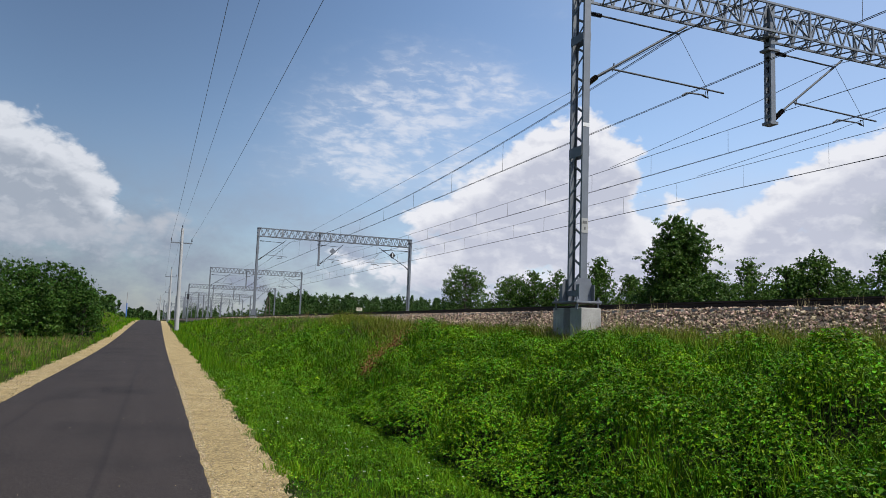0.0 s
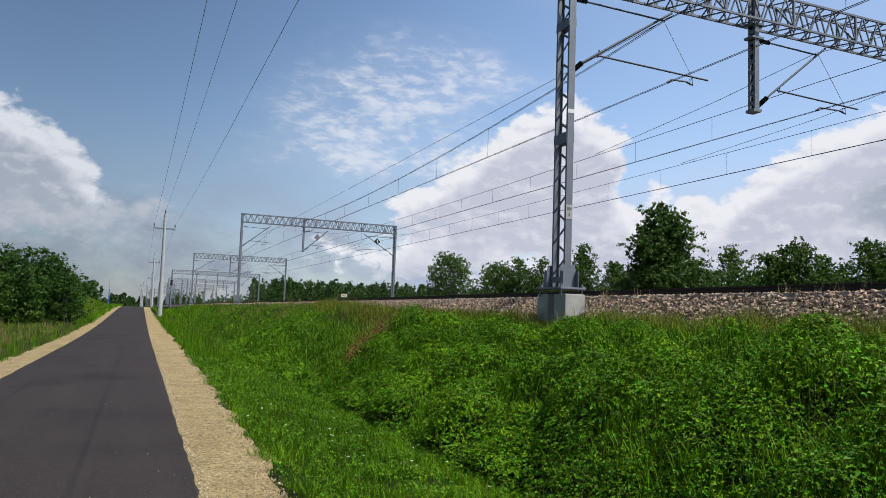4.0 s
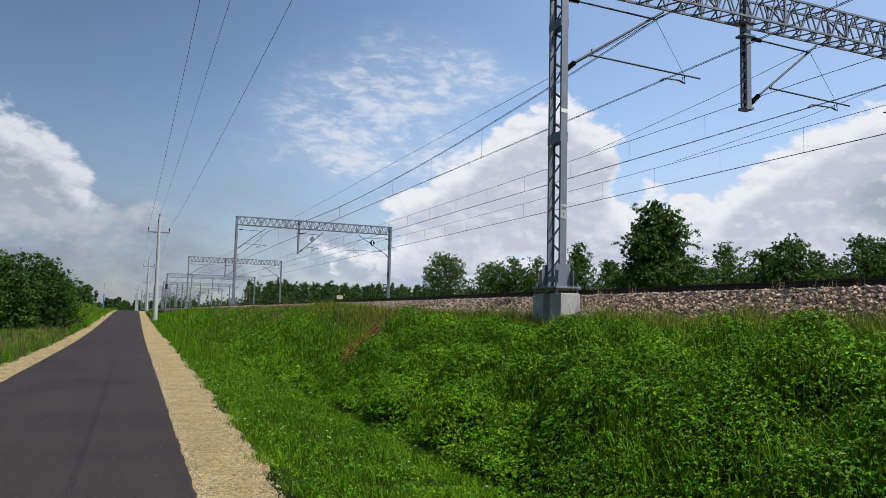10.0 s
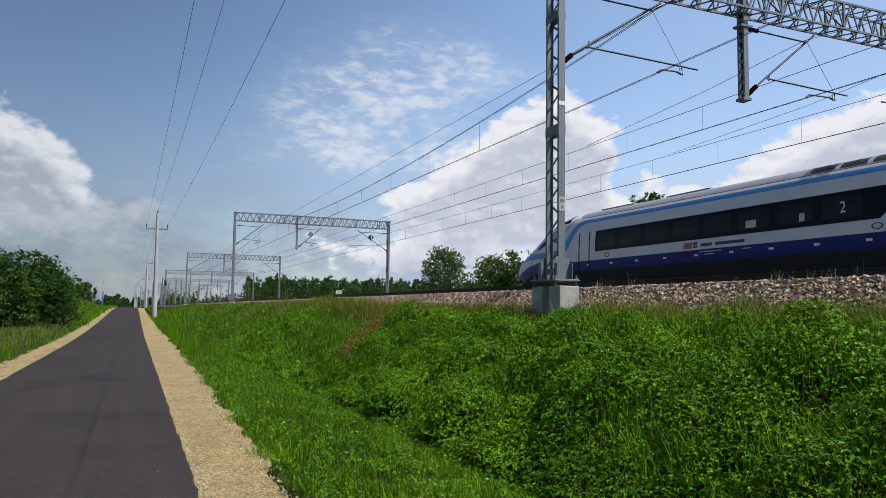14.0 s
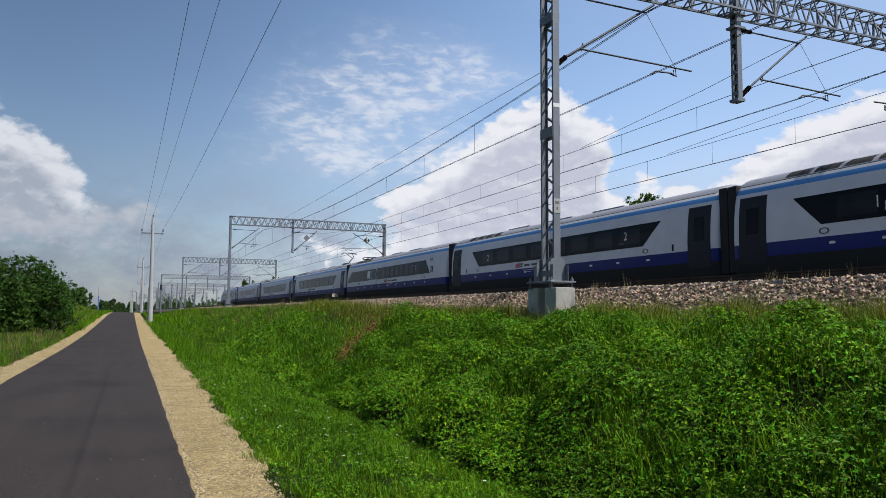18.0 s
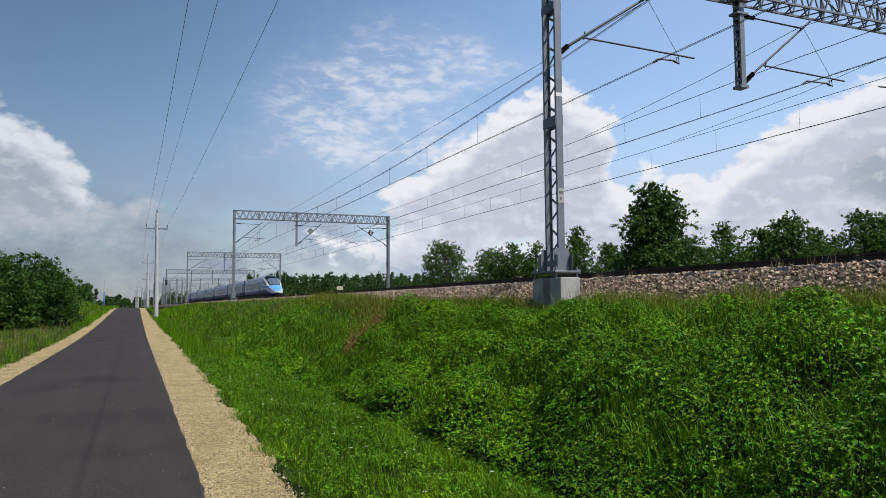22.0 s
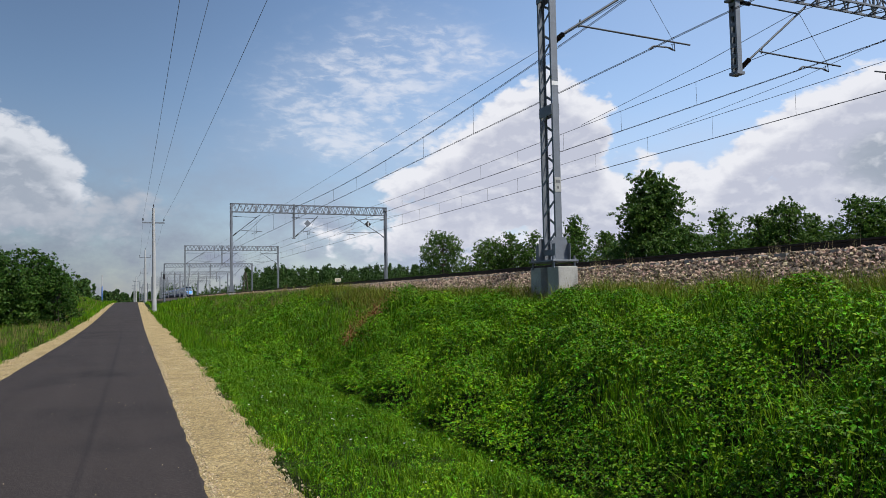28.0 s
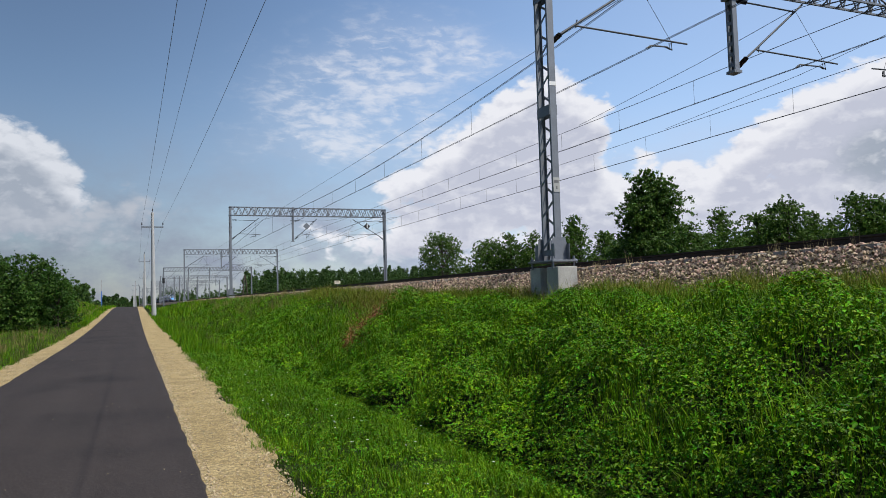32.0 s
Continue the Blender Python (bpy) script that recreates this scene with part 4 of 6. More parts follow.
def livery(name, lines):
    """Coach paint in bands: lines are (colour, rough, lower edge, upper edge); each edge is a list of (distance from the tip, height)."""
    m = bpy.data.materials.new(name)
    m.use_nodes = True
    t = m.node_tree
    b = t.nodes["Principled BSDF"]
    b.inputs["Coat Weight"].default_value, b.inputs["Metallic"].default_value = 0.05, 0.0
    b.inputs["Specular IOR Level"].default_value = 0.15
    co = t.nodes.new("ShaderNodeTexCoord")
    sp = t.nodes.new("ShaderNodeSeparateXYZ")
    t.links.new(co.outputs["Object"], sp.inputs[0])

    def math_node(op, a, c):
        n = t.nodes.new("ShaderNodeMath")
        n.operation = op
        for i, v in enumerate((a, c)):
            if isinstance(v, (int, float)):
                n.inputs[i].default_value = v
            else:
                t.links.new(v, n.inputs[i])
        return n.outputs[0]

    along = math_node("DIVIDE", math_node("ABSOLUTE", sp.outputs[1], 0), 30.0)

    def edge(pts):
        if isinstance(pts, (int, float)):
            return pts
        r = t.nodes.new("ShaderNodeValToRGB")
        el = r.color_ramp.elements
        el[0].position, el[0].color = pts[0][0] / 30, (pts[0][1] / 5,) * 3 + (1,)
        el[1].position, el[1].color = pts[-1][0] / 30, (pts[-1][1] / 5,) * 3 + (1,)
        for u, z in pts[1:-1]:
            e = el.new(u / 30)
            e.color = (z / 5,) * 3 + (1,)
        t.links.new(along, r.inputs[0])
        return math_node("MULTIPLY", r.outputs[0], 5.0)

    nz = t.nodes.new("ShaderNodeTexNoise")
    nz.inputs["Scale"].default_value, nz.inputs["Detail"].default_value = 1.2, 6
    t.links.new(co.outputs["Object"], nz.inputs["Vector"])
    base = t.nodes.new("ShaderNodeMix")
    base.data_type = "RGBA"
    base.inputs[6].default_value, base.inputs[7].default_value = (*[c * 0.85 for c in PAINT_SILVER], 1), (*[c * 1.1 for c in PAINT_SILVER], 1)
    t.links.new(nz.outputs[0], base.inputs[0])
    col, rough = base.outputs[2], 0.38
    for colour, ro, lo, hi in lines:
        f = math_node("MULTIPLY", math_node("GREATER_THAN", sp.outputs[2], edge(lo)), math_node("LESS_THAN", sp.outputs[2], edge(hi)))
        n = t.nodes.new("ShaderNodeMix")
        n.data_type = "RGBA"
        t.links.new(f, n.inputs[0]), t.links.new(col, n.inputs[6])
        n.inputs[7].default_value = (*colour, 1)
        col = n.outputs[2]
        rn = t.nodes.new("ShaderNodeMix")
        t.links.new(f, rn.inputs[0])
        if isinstance(rough, float):
            rn.inputs[2].default_value = rough
        else:
            t.links.new(rough, rn.inputs[2])
        rn.inputs[3].default_value = ro
        rough = rn.outputs[0]
    t.links.new(col, b.inputs["Base Color"]), t.links.new(rough, b.inputs["Roughness"])
    return m


ROOF_GREY = (0.27, 0.28, 0.315)
COACH = livery("coach_paint", [(PAINT_NAVY, 0.4, 1.2, 1.66), (UNDER, 0.8, -1.0, 1.2), (PAINT_BLUE, 0.35, 3.44, 3.62), (ROOF_GREY, 0.6, 3.72, 9.0)])
ENDCAR = livery("end_car_paint", [
    (ROOF_GREY, 0.6, [(0, 4.9), (7.2, 4.9), (7.6, 3.72), (29.9, 3.72)], 4.95),
    (PAINT_BLUE, 0.35, [(0, 1.46), (0.9, 1.70), (1.8, 1.90), (3.0, 2.0), (4.4, 1.98), (5.6, 1.96), (6.4, 2.08), (6.9, 2.4), (7.4, 2.95), (7.8, 3.3), (8.3, 3.44), (29.9, 3.44)],
     [(0, 2.6), (1.9, 2.6), (2.0, 2.34), (3.4, 2.3), (5.0, 2.28), (6.0, 2.36), (6.5, 2.62), (7.0, 3.1), (7.5, 3.48), (8.1, 3.62), (29.9, 3.62)]),
    (PAINT_NAVY, 0.35, 0.2, [(0, 1.14), (0.6, 1.14), (1.2, 1.3), (2.4, 1.6), (3.8, 1.8), (5.2, 1.78), (7.5, 1.66), (29.9, 1.66)]),
    (UNDER, 0.8, -1.0, [(0, 0.9), (1.0, 0.8), (1.8, 0.85), (2.6, 1.05), (3.6, 1.22), (7.2, 1.22), (8.2, 1.2), (29.9, 1.2)])])
GLASS = plain("tinted_glass", (0.008, 0.009, 0.012), 0.12, 0.0, 0.02, spec=0.08, bump=0.0)
DOOR_PAINT = plain("door_paint", (0.018, 0.019, 0.024), 0.5, spec=0.2)
SILVER = plain("silver_paint", tuple(c * 0.97 for c in PAINT_SILVER), 0.38, 0.0, coat=0.05, spec=0.15)
DARK = plain("underframe_grime", (0.02, 0.019, 0.019), 0.85)
RUBBER = plain("bellows_rubber", (0.018, 0.018, 0.02), 0.8)
LETTER = plain("white_letters", (0.7, 0.7, 0.7), 0.5)
RED = plain("red_mark", (0.42, 0.11, 0.13), 0.5)
GREYMARK = plain("dark_letters", (0.05, 0.05, 0.06), 0.5)
NAVY = plain("navy_plate", (0.02, 0.035, 0.12), 0.5)
PALE_BLIND = plain("pale_blind", (0.5, 0.5, 0.5), 0.6)
NOTICE = plain("white_card", (0.85, 0.86, 0.84), 0.5)
LAMP = plain("headlamp_glass", (0.12, 0.14, 0.17), 0.1, spec=0.8)
CLEARGLASS = plain("windscreen", (0.10, 0.13, 0.16), 0.05, 0.0, 0.05, spec=0.9, bump=0.0)

SIDE = [(0.42, 1.16), (0.6, 1.28), (0.95, 1.37), (1.4, 1.41), (2.0, 1.415), (2.6, 1.39), (3.1, 1.335), (3.45, 1.255), (3.7, 1.14), (3.9, 0.95), (4.03, 0.7), (4.1, 0.4), (4.12, 0.0)]
SIDE_Z, SIDE_W = [s[0] for s in SIDE], [s[1] for s in SIDE]


def half_width(z):
    return float(np.interp(z, SIDE_Z, SIDE_W))


def loft(sections, name="body"):
    """Rings of points joined into a closed body."""
    v = np.array(sections)
    k, n = v.shape[:2]
    f = [[i * n + j, i * n + (j + 1) % n, (i + 1) * n + (j + 1) % n, (i + 1) * n + j] for i in range(k - 1) for j in range(n)]
    me = mesh_np(name, v.reshape(-1, 3), np.array(f), True)
    bm = bmesh.new()
    bm.from_mesh(me)
    bm.verts.ensure_lookup_table()
    bm.faces.new([bm.verts[j] for j in range(n)][::-1]), bm.faces.new([bm.verts[(k - 1) * n + j] for j in range(n)])
    bmesh.ops.recalc_face_normals(bm, faces=bm.faces[:])
    bm.to_mesh(me), bm.free()
    return me


def ring(y, roof=1.0, wide=1.0, z_low=0.42, z_top=4.12):
    """A cross-section at y."""
    s = [(x * wide, z_low + (z - 0.42) / 3.7 * (z_top - z_low)) for z, x in SIDE]
    pts = [(x, y, z) for x, z in s] + [(-x, y, z) for x, z in s[-2::-1]]
    return pts


def side_panel(name, corners, mat, parent, side, out=0.012, label=""):
    """A thin raised panel on the car's side: corners are (y, z) going round."""
    bm = B()
    zs = sorted({z for _, z in corners})
    grid = []
    poly = corners
    rows = np.linspace(min(zs), max(zs), 6)
    for z in rows:
        ys = []
        for (y0, z0), (y1, z1) in zip(poly, poly[1:] + poly[:1]):
            if abs(z1 - z0) > 1e-6 and min(z0, z1) - 1e-9 <= z <= max(z0, z1) + 1e-9:
                ys.append(y0 + (y1 - y0) * (z - z0) / (z1 - z0))
        grid.append((min(ys), max(ys), z))
    outer, inner = [], []
    for a, c, z in grid:
        w = half_width(z)
        outer.append([bm.verts.new((side * (w + out), y, z)) for y in (a, c)])
        inner.append([bm.verts.new((side * (w - 0.02), y, z)) for y in (a, c)])
    for (a, b) in zip(range(5), range(1, 6)):
        bm.faces.new((outer[a][0], outer[a][1], outer[b][1], outer[b][0]))
        bm.faces.new((outer[a][0], outer[b][0], inner[b][0], inner[a][0]))
        bm.faces.new((outer[a][1], inner[a][1], inner[b][1], outer[b][1]))
    bm.faces.new((outer[0][0], inner[0][0], inner[0][1], outer[0][1]))
    bm.faces.new((outer[5][0], outer[5][1], inner[5][1], inner[5][0]))
    bmesh.ops.recalc_face_normals(bm, faces=bm.faces[:])
    return part(name, bm, mat, parent, label)


def words(name, text, size, mat, parent, at, side=-1):
    """Lettering laid flat on the car's side that faces -x."""
    c = bpy.data.curves.new(name, "FONT")
    c.body, c.size, c.extrude, c.shear = text, size, 0.002, 0.25 if len(text) > 1 else 0.0
    tmp = bpy.data.objects.new("tmp", c)
    scene.collection.objects.link(tmp)
    me = bpy.data.meshes.new_from_object(tmp.evaluated_get(bpy.context.evaluated_depsgraph_get()))
    bpy.data.objects.remove(tmp)
    y, z = at
    me.transform(pose(side * (half_width(z) + 0.02), y, z, 90, 0, 90 * side))
    me.materials.clear()
    return part(name, me, mat, parent)


def bogie(parent, y):
    bm = B()
    for s in (-1, 1):
        block(bm, s * 1.05 - 0.08, s * 1.05 + 0.08, y - 1.9, y + 1.9, 0.42, 0.72)
        for d in (-1.35, 1.35):
            block(bm, s * 1.05 - 0.14, s * 1.05 + 0.14, y + d - 0.22, y + d + 0.22, 0.3, 0.62)
    block(bm, -0.9, 0.9, y - 0.4, y + 0.4, 0.4, 0.8)
    b = part("bogie_frame", bm, DARK, parent)
    for d in (-1.35, 1.35):
        bm = B()
        rod(bm, ((-1.0, y + d, 0.445), (1.0, y + d, 0.445)), 0.08, 8)
        for s in (-1, 1):
            rod(bm, ((s * 0.69, y + d, 0.445), (s * 0.82, y + d, 0.445)), 0.445, 24)
        part("wheelset", bm, RAIL, parent)


def undergear(parent, y0, y1):
    bm = B()
    y = y0
    rng = random.Random(round(y0 * 10))
    while y < y1 - 1.0:
        w = min(rng.uniform(1.4, 3.2), y1 - y)
        block(bm, -1.2, 1.2, y, y + w - 0.08, 0.34, 0.95)
        y += w
    part("equipment_box", bevel(bm, 0.02), DARK, parent)


def roof_fittings(c, y0, y1, yg, step):
    """The dark seam under the roof on both sides, and a row of curved air grilles from yg on."""
    for s in (-1, 1):
        side_panel("roof_seam", [(y0, 3.745), (y1, 3.745), (y1, 3.722), (y0, 3.722)], DARK, c, s, 0.006)
        for i in range(4):
            y = yg + step * i * 1.18
            side_panel("roof_grille", [(y, 4.0), (y + 0.96, 4.0), (y + 1.0, 3.79), (y + 0.04, 3.79)], DARK, c, s, 0.012)
        for y in (y0 + 0.35 * (y1 - y0), y0 + 0.62 * (y1 - y0)):
            side_panel("roof_joint", [(y, 4.02), (y + 0.02, 4.02), (y + 0.02, 3.76), (y, 3.76)], DARK, c, s, 0.005)


def side_marks(c, side, y, z=1.84):
    """Small oval badge on the side, a dark ring with a pale middle."""
    bm = B()
    ring_pts = [(side * (half_width(z) + o), y + 0.2 * k * math.cos(a * 0.3927), z + 0.1 * k * math.sin(a * 0.3927)) for o, k in ((0.004, 1.0), (0.012, 1.0), (0.012, 0.72), (0.004, 0.72)) for a in range(16)]
    vs = [bm.verts.new(p) for p in ring_pts]
    for q in range(4):
        for a in range(16):
            bm.faces.new((vs[q * 16 + a], vs[q * 16 + (a + 1) % 16], vs[(q + 1) % 4 * 16 + (a + 1) % 16], vs[(q + 1) % 4 * 16 + a]))
    bmesh.ops.recalc_face_normals(bm, faces=bm.faces[:])
    part("oval_badge", bm, GREYMARK, c, "dark oval ring badge")


def logo(c, side, y, way):
    """A red mark with pale strokes and two dark slanted bars of lettering, from y towards way along the car."""
    def slab(name, a, b, z0, z1, mat, out):
        lean = 0.06 * way * -1
        side_panel(name, [(y + way * a - lean, z1), (y + way * b - lean, z1), (y + way * b, z0), (y + way * a, z0)], mat, c, side, out)
    slab("logo_mark", 0.0, 0.5, 1.72, 1.96, RED, 0.008)
    slab("logo_stroke", 0.55, 0.82, 1.86, 1.95, GREYMARK, 0.006)
    slab("logo_stroke", 0.55, 0.8, 1.74, 1.83, GREYMARK, 0.006)
    slab("logo_lettering", 1.0, 1.62, 1.77, 1.88, GREYMARK, 0.006)
    slab("logo_lettering", 1.8, 3.3, 1.77, 1.88, GREYMARK, 0.006)
    for k, (a, b, z) in enumerate(((0.9, 2.1, 1.57), (1.2, 1.75, 1.47), (3.2, 3.6, 1.55))):
        slab("skirt_lettering", a, b, z - 0.016, z + 0.016, PALE_BLIND, 0.006)


def middle_car(L, kind):
    """A coach that lies along y, its centre at the origin, rails at z=0."""
    c = thing("train_car", "silver grey express train coach with navy skirt and blue stripe", "train car", "train cars")
    h = L / 2 - 0.42
    ys = [-h, -h + 0.06, -h + 0.25, -L / 4, 0, L / 4, h - 0.25, h - 0.06, h]
    sc = [0.93, 0.985, 1, 1, 1, 1, 1, 0.985, 0.93]
    body = part("body", loft([ring(y, wide=s, z_top=4.12 - (1 - s) * 2.2) for y, s in zip(ys, sc)]), COACH, c)
    for e in (-1, 1):
        part("gangway", bevel(block(B(), -1.22, 1.22, e * h - 0.41 if e < 0 else h - 0.05, e * h + 0.05 if e < 0 else h + 0.41, 0.7, 3.85), 0.08, 2), RUBBER, c, "black rubber bellows")
        bogie(c, e * (h - 3.4))
    undergear(c, -h + 5.7, h - 5.7)
    for s in (-1, 1):
        a, b = -h + 3.3, h - 3.3
        if kind == "cafe":
            side_panel("window_band", [(4.75, 3.0), (11.1, 3.0), (12.3, 2.05), (4.75, 2.05)], GLASS, c, s, 0.012, "dark tinted window band")
            door = side_panel("service_door", [(3.15, 3.25), (4.6, 3.25), (4.6, 1.68), (3.15, 1.68)], SILVER, c, s, 0.008)
            side_panel("door_glass", [(3.3, 2.98), (4.5, 2.98), (4.5, 2.07), (3.3, 2.07)], GLASS, door, s, 0.014)
            for y in (3.12, 4.57):
                side_panel("door_rail", [(y, 3.2), (y + 0.05, 3.2), (y + 0.05, 1.35), (y, 1.35)], DARK, door, s, 0.016)
            side_panel("notice", [(5.05, 2.88), (5.85, 2.88), (5.85, 2.2), (5.05, 2.2)], NOTICE, c, s, 0.016, "white notice in the window")
            a, b = -8.65, 3.0
        win = side_panel("window_band", [(a, 3.0), (b, 3.0), (b, 2.05), (a - 0.95, 2.05)] if kind == "cafe" else [(a, 3.0), (b, 3.0), (b - 1.15, 2.05), (a + 1.15, 2.05)], GLASS, c, s, 0.012, "dark tinted window band")
        n = 8
        for i in range(1, n):
            y = a + 1.2 + (b - a - 2.4) * i / n
            side_panel("window_joint", [(y - 0.02, 2.9), (y + 0.02, 2.9), (y + 0.02, 2.15), (y - 0.02, 2.15)], DARK, win, s, 0.016)
        for i in range(n):
            y = a + 1.35 + (b - a - 2.4) * i / n
            w = (b - a - 2.4) / n * 0.72
            side_panel("window_pane", [(y, 2.86), (y + w, 2.86), (y + w, 2.2), (y, 2.2)], CLEARPANE, win, s, 0.015)
        for e in (-1, 1):
            if kind == "cafe":
                continue
            yd = e * (h - 0.96)
            door = side_panel("door", [(yd - 0.64, 3.3), (yd + 0.64, 3.3), (yd + 0.64, 0.98), (yd - 0.64, 0.98)], DOOR_PAINT, c, s, 0.014, "dark grey coach door")
            side_panel("door_glass", [(yd - 0.28, 2.9), (yd + 0.28, 2.9), (yd + 0.28, 2.0), (yd - 0.28, 2.0)], GLASS, door, s, 0.02)
            part("car_lamp", block(B(), s * 1.40 - 0.02, s * 1.40 + 0.035, e * (h - 2.5) - 0.06, e * (h - 2.5) + 0.06, 1.72, 1.98), DARK, c)
        for i in range(9):
            y = -h + 4 + i * (2 * h - 8) / 8
            side_panel("skirt_mark", [(y, 1.5), (y + 0.22, 1.5), (y + 0.22, 1.42), (y, 1.42)], LETTER, c, s, 0.006)
    if kind != "cafe":
        words("class_number", "1" if kind == "first" else "2", 0.5, LETTER, c, (h - 5.6, 2.35))
    words("class_number", "1" if kind == "first" else "2", 0.5, LETTER, c, (-6.5 if kind == "cafe" else -h + 5.8, 2.4))
    logo(c, -1, 1.0 if kind == "cafe" else 3.4, -1), logo(c, 1, -3.4, 1)
    for side in (-1, 1):
        side_marks(c, side, -8.4), side_marks(c, side, 8.4)
        side_panel("number_icons", [(-6.5 if kind == "cafe" else -h + 5.8, 2.3), (-6.1 if kind == "cafe" else -h + 6.2, 2.3), (-6.1 if kind == "cafe" else -h + 6.2, 2.22), (-6.5 if kind == "cafe" else -h + 5.8, 2.22)], GREYMARK, c, side, 0.018)
    if kind == "cafe":
        words("coach_name", "BAR", 0.36, GREYMARK, c, (-9.45, 2.86))
        side_panel("access_sign", [(-10.2, 2.52), (-9.72, 2.52), (-9.72, 2.08), (-10.2, 2.08)], NAVY, c, -1, 0.008, "navy sign with a white wheelchair symbol")
        for q in ([(-9.93, 2.46), (-9.86, 2.46), (-9.86, 2.4), (-9.93, 2.4)], [(-9.93, 2.38), (-9.87, 2.38), (-9.87, 2.24), (-9.93, 2.24)], [(-10.1, 2.27), (-9.87, 2.27), (-9.87, 2.23), (-10.1, 2.23)], [(-10.14, 2.16), (-9.85, 2.16), (-9.85, 2.13), (-10.14, 2.13)]):
            side_panel("symbol_stroke", q, LETTER, c, -1, 0.012)
    # roof
    roof_fittings(c, -h + 0.3, h - 0.3, h - 3.2, -1)
    for y in (-4.5, 0.0, 4.5):
        part("roof_cover", bevel(block(B(), -0.6, 0.6, y - 1.3, y + 1.3, 3.98, 4.128), 0.05, 2), ROOFMAT, c)
    return c


def pantograph(c, y, up):
    base = part("pantograph_frame", bevel(block(B(), -0.7, 0.7, y - 0.8, y + 0.8, 4.12, 4.17), 0.02), DARK, c)
    for dx, dy in ((-0.55, -0.6), (0.55, -0.6), (-0.55, 0.6), (0.55, 0.6)):
        part("insulator", ribbed(B(), (dx, y + dy, 3.98), (dx, y + dy, 4.14), 0.07, 3), PORCELAIN, c)
    z1, z2 = (4.7, 5.27) if up else (4.26, 4.34)
    k = -1.15
    part("lower_arm", rod(B(), ((0, y + 0.7, 4.2), (0, y + k, z1)), 0.045, 8), DARK, c)
    bm = B()
    for dx in (-0.12, 0.12):
        rod(bm, ((dx, y + k, z1), (dx * 3, y + 0.35, z2 - 0.05)), 0.03, 6)
    part("upper_arm", bm, DARK, c)
    bm = B()
    for dy in (0.2, 0.55):
        rod(bm, ((-0.8, y + dy, z2 - 0.14), (-0.6, y + dy, z2), (0.6, y + dy, z2), (0.8, y + dy, z2 - 0.14)), 0.03, 6)
    part("collector_head", bm, DARK, c)


CLEARPANE = plain("window_glass", (0.014, 0.015, 0.018), 0.1, 0.0, 0.3, spec=0.12, bump=0.0, scale=0.8)
ROOFMAT = plain("roof_paint", (0.27, 0.28, 0.315), 0.5)

# nose profile: distance from the tip, top height, low height, width factor
NOSE = [(0.0, 1.50, 1.32, 0.10), (0.08, 1.60, 1.22, 0.26), (0.3, 1.76, 1.12, 0.45), (0.6, 1.92, 1.03, 0.61), (1.0, 2.10, 0.93, 0.73), (1.6, 2.34, 0.79, 0.84), (2.2, 2.60, 0.66, 0.90), (2.8, 2.90, 0.54, 0.94),
        (3.4, 3.22, 0.42, 0.965), (4.0, 3.52, 0.42, 0.98), (4.7, 3.80, 0.42, 0.99), (5.4, 3.98, 0.42, 0.995), (6.3, 4.08, 0.42, 1.0), (7.5, 4.12, 0.42, 1.0)]
NOSE = [(u * 1.06, t, l, w) for u, t, l, w in NOSE]



def nose_at(u):
    q = np.array(NOSE)
    return [float(np.interp(u, q[:, 0], q[:, i])) for i in (1, 2, 3)]


def nose_point(u, a, out=0.0):
    """A point on the nose, a from -1 (low on -x) over 0 (roof) to 1."""
    zt, zl, w = nose_at(u)
    k = (1 - abs(a)) * (len(SIDE) - 1)
    z0, x0 = float(np.interp(k, range(len(SIDE)), SIDE_Z)), float(np.interp(k, range(len(SIDE)), SIDE_W))
    n = Vector((math.copysign(1, a) * x0 if a else 0, -0.6, (z0 - 2.0) * 1.2)).normalized()
    return Vector((math.copysign(1, a) * x0 * w if a else 0, u, zl + (z0 - 0.42) / 3.7 * (zt - zl))) + n * out


def nose_patch(name, u0, u1, a0, a1, mat, parent, out=0.014, nu=10, na=12, label="", taper=0.0, point=0.0):
    v, f = [], []
    for i in range(nu + 1):
        u = u0 + (u1 - u0) * i / nu
        k = 1 - taper * (1 - i / nu)
        for j in range(na + 1):
            a = a0 + (a1 - a0) * j / na
            if point:
                mid = a0 + (a1 - a0) * 0.35
                a = mid + (a - mid) * (1 - point * (1 - i / nu))
            v.append(nose_point(u, a * k if taper else a, out))
    n = na + 1
    for i in range(nu):
        for j in range(na):
            f.append([i * n + j, i * n + j + 1, (i + 1) * n + j + 1, (i + 1) * n + j])
    me = mesh_np(name, v, f, True)
    bm = bmesh.new()
    bm.from_mesh(me)
    ext = bmesh.ops.extrude_face_region(bm, geom=bm.faces[:])
    for e in ext["geom"]:
        if isinstance(e, bmesh.types.BMVert):
            e.co.z -= 0.03
    bmesh.ops.recalc_face_normals(bm, faces=bm.faces[:])
    return part(name, bm, mat, parent, label)


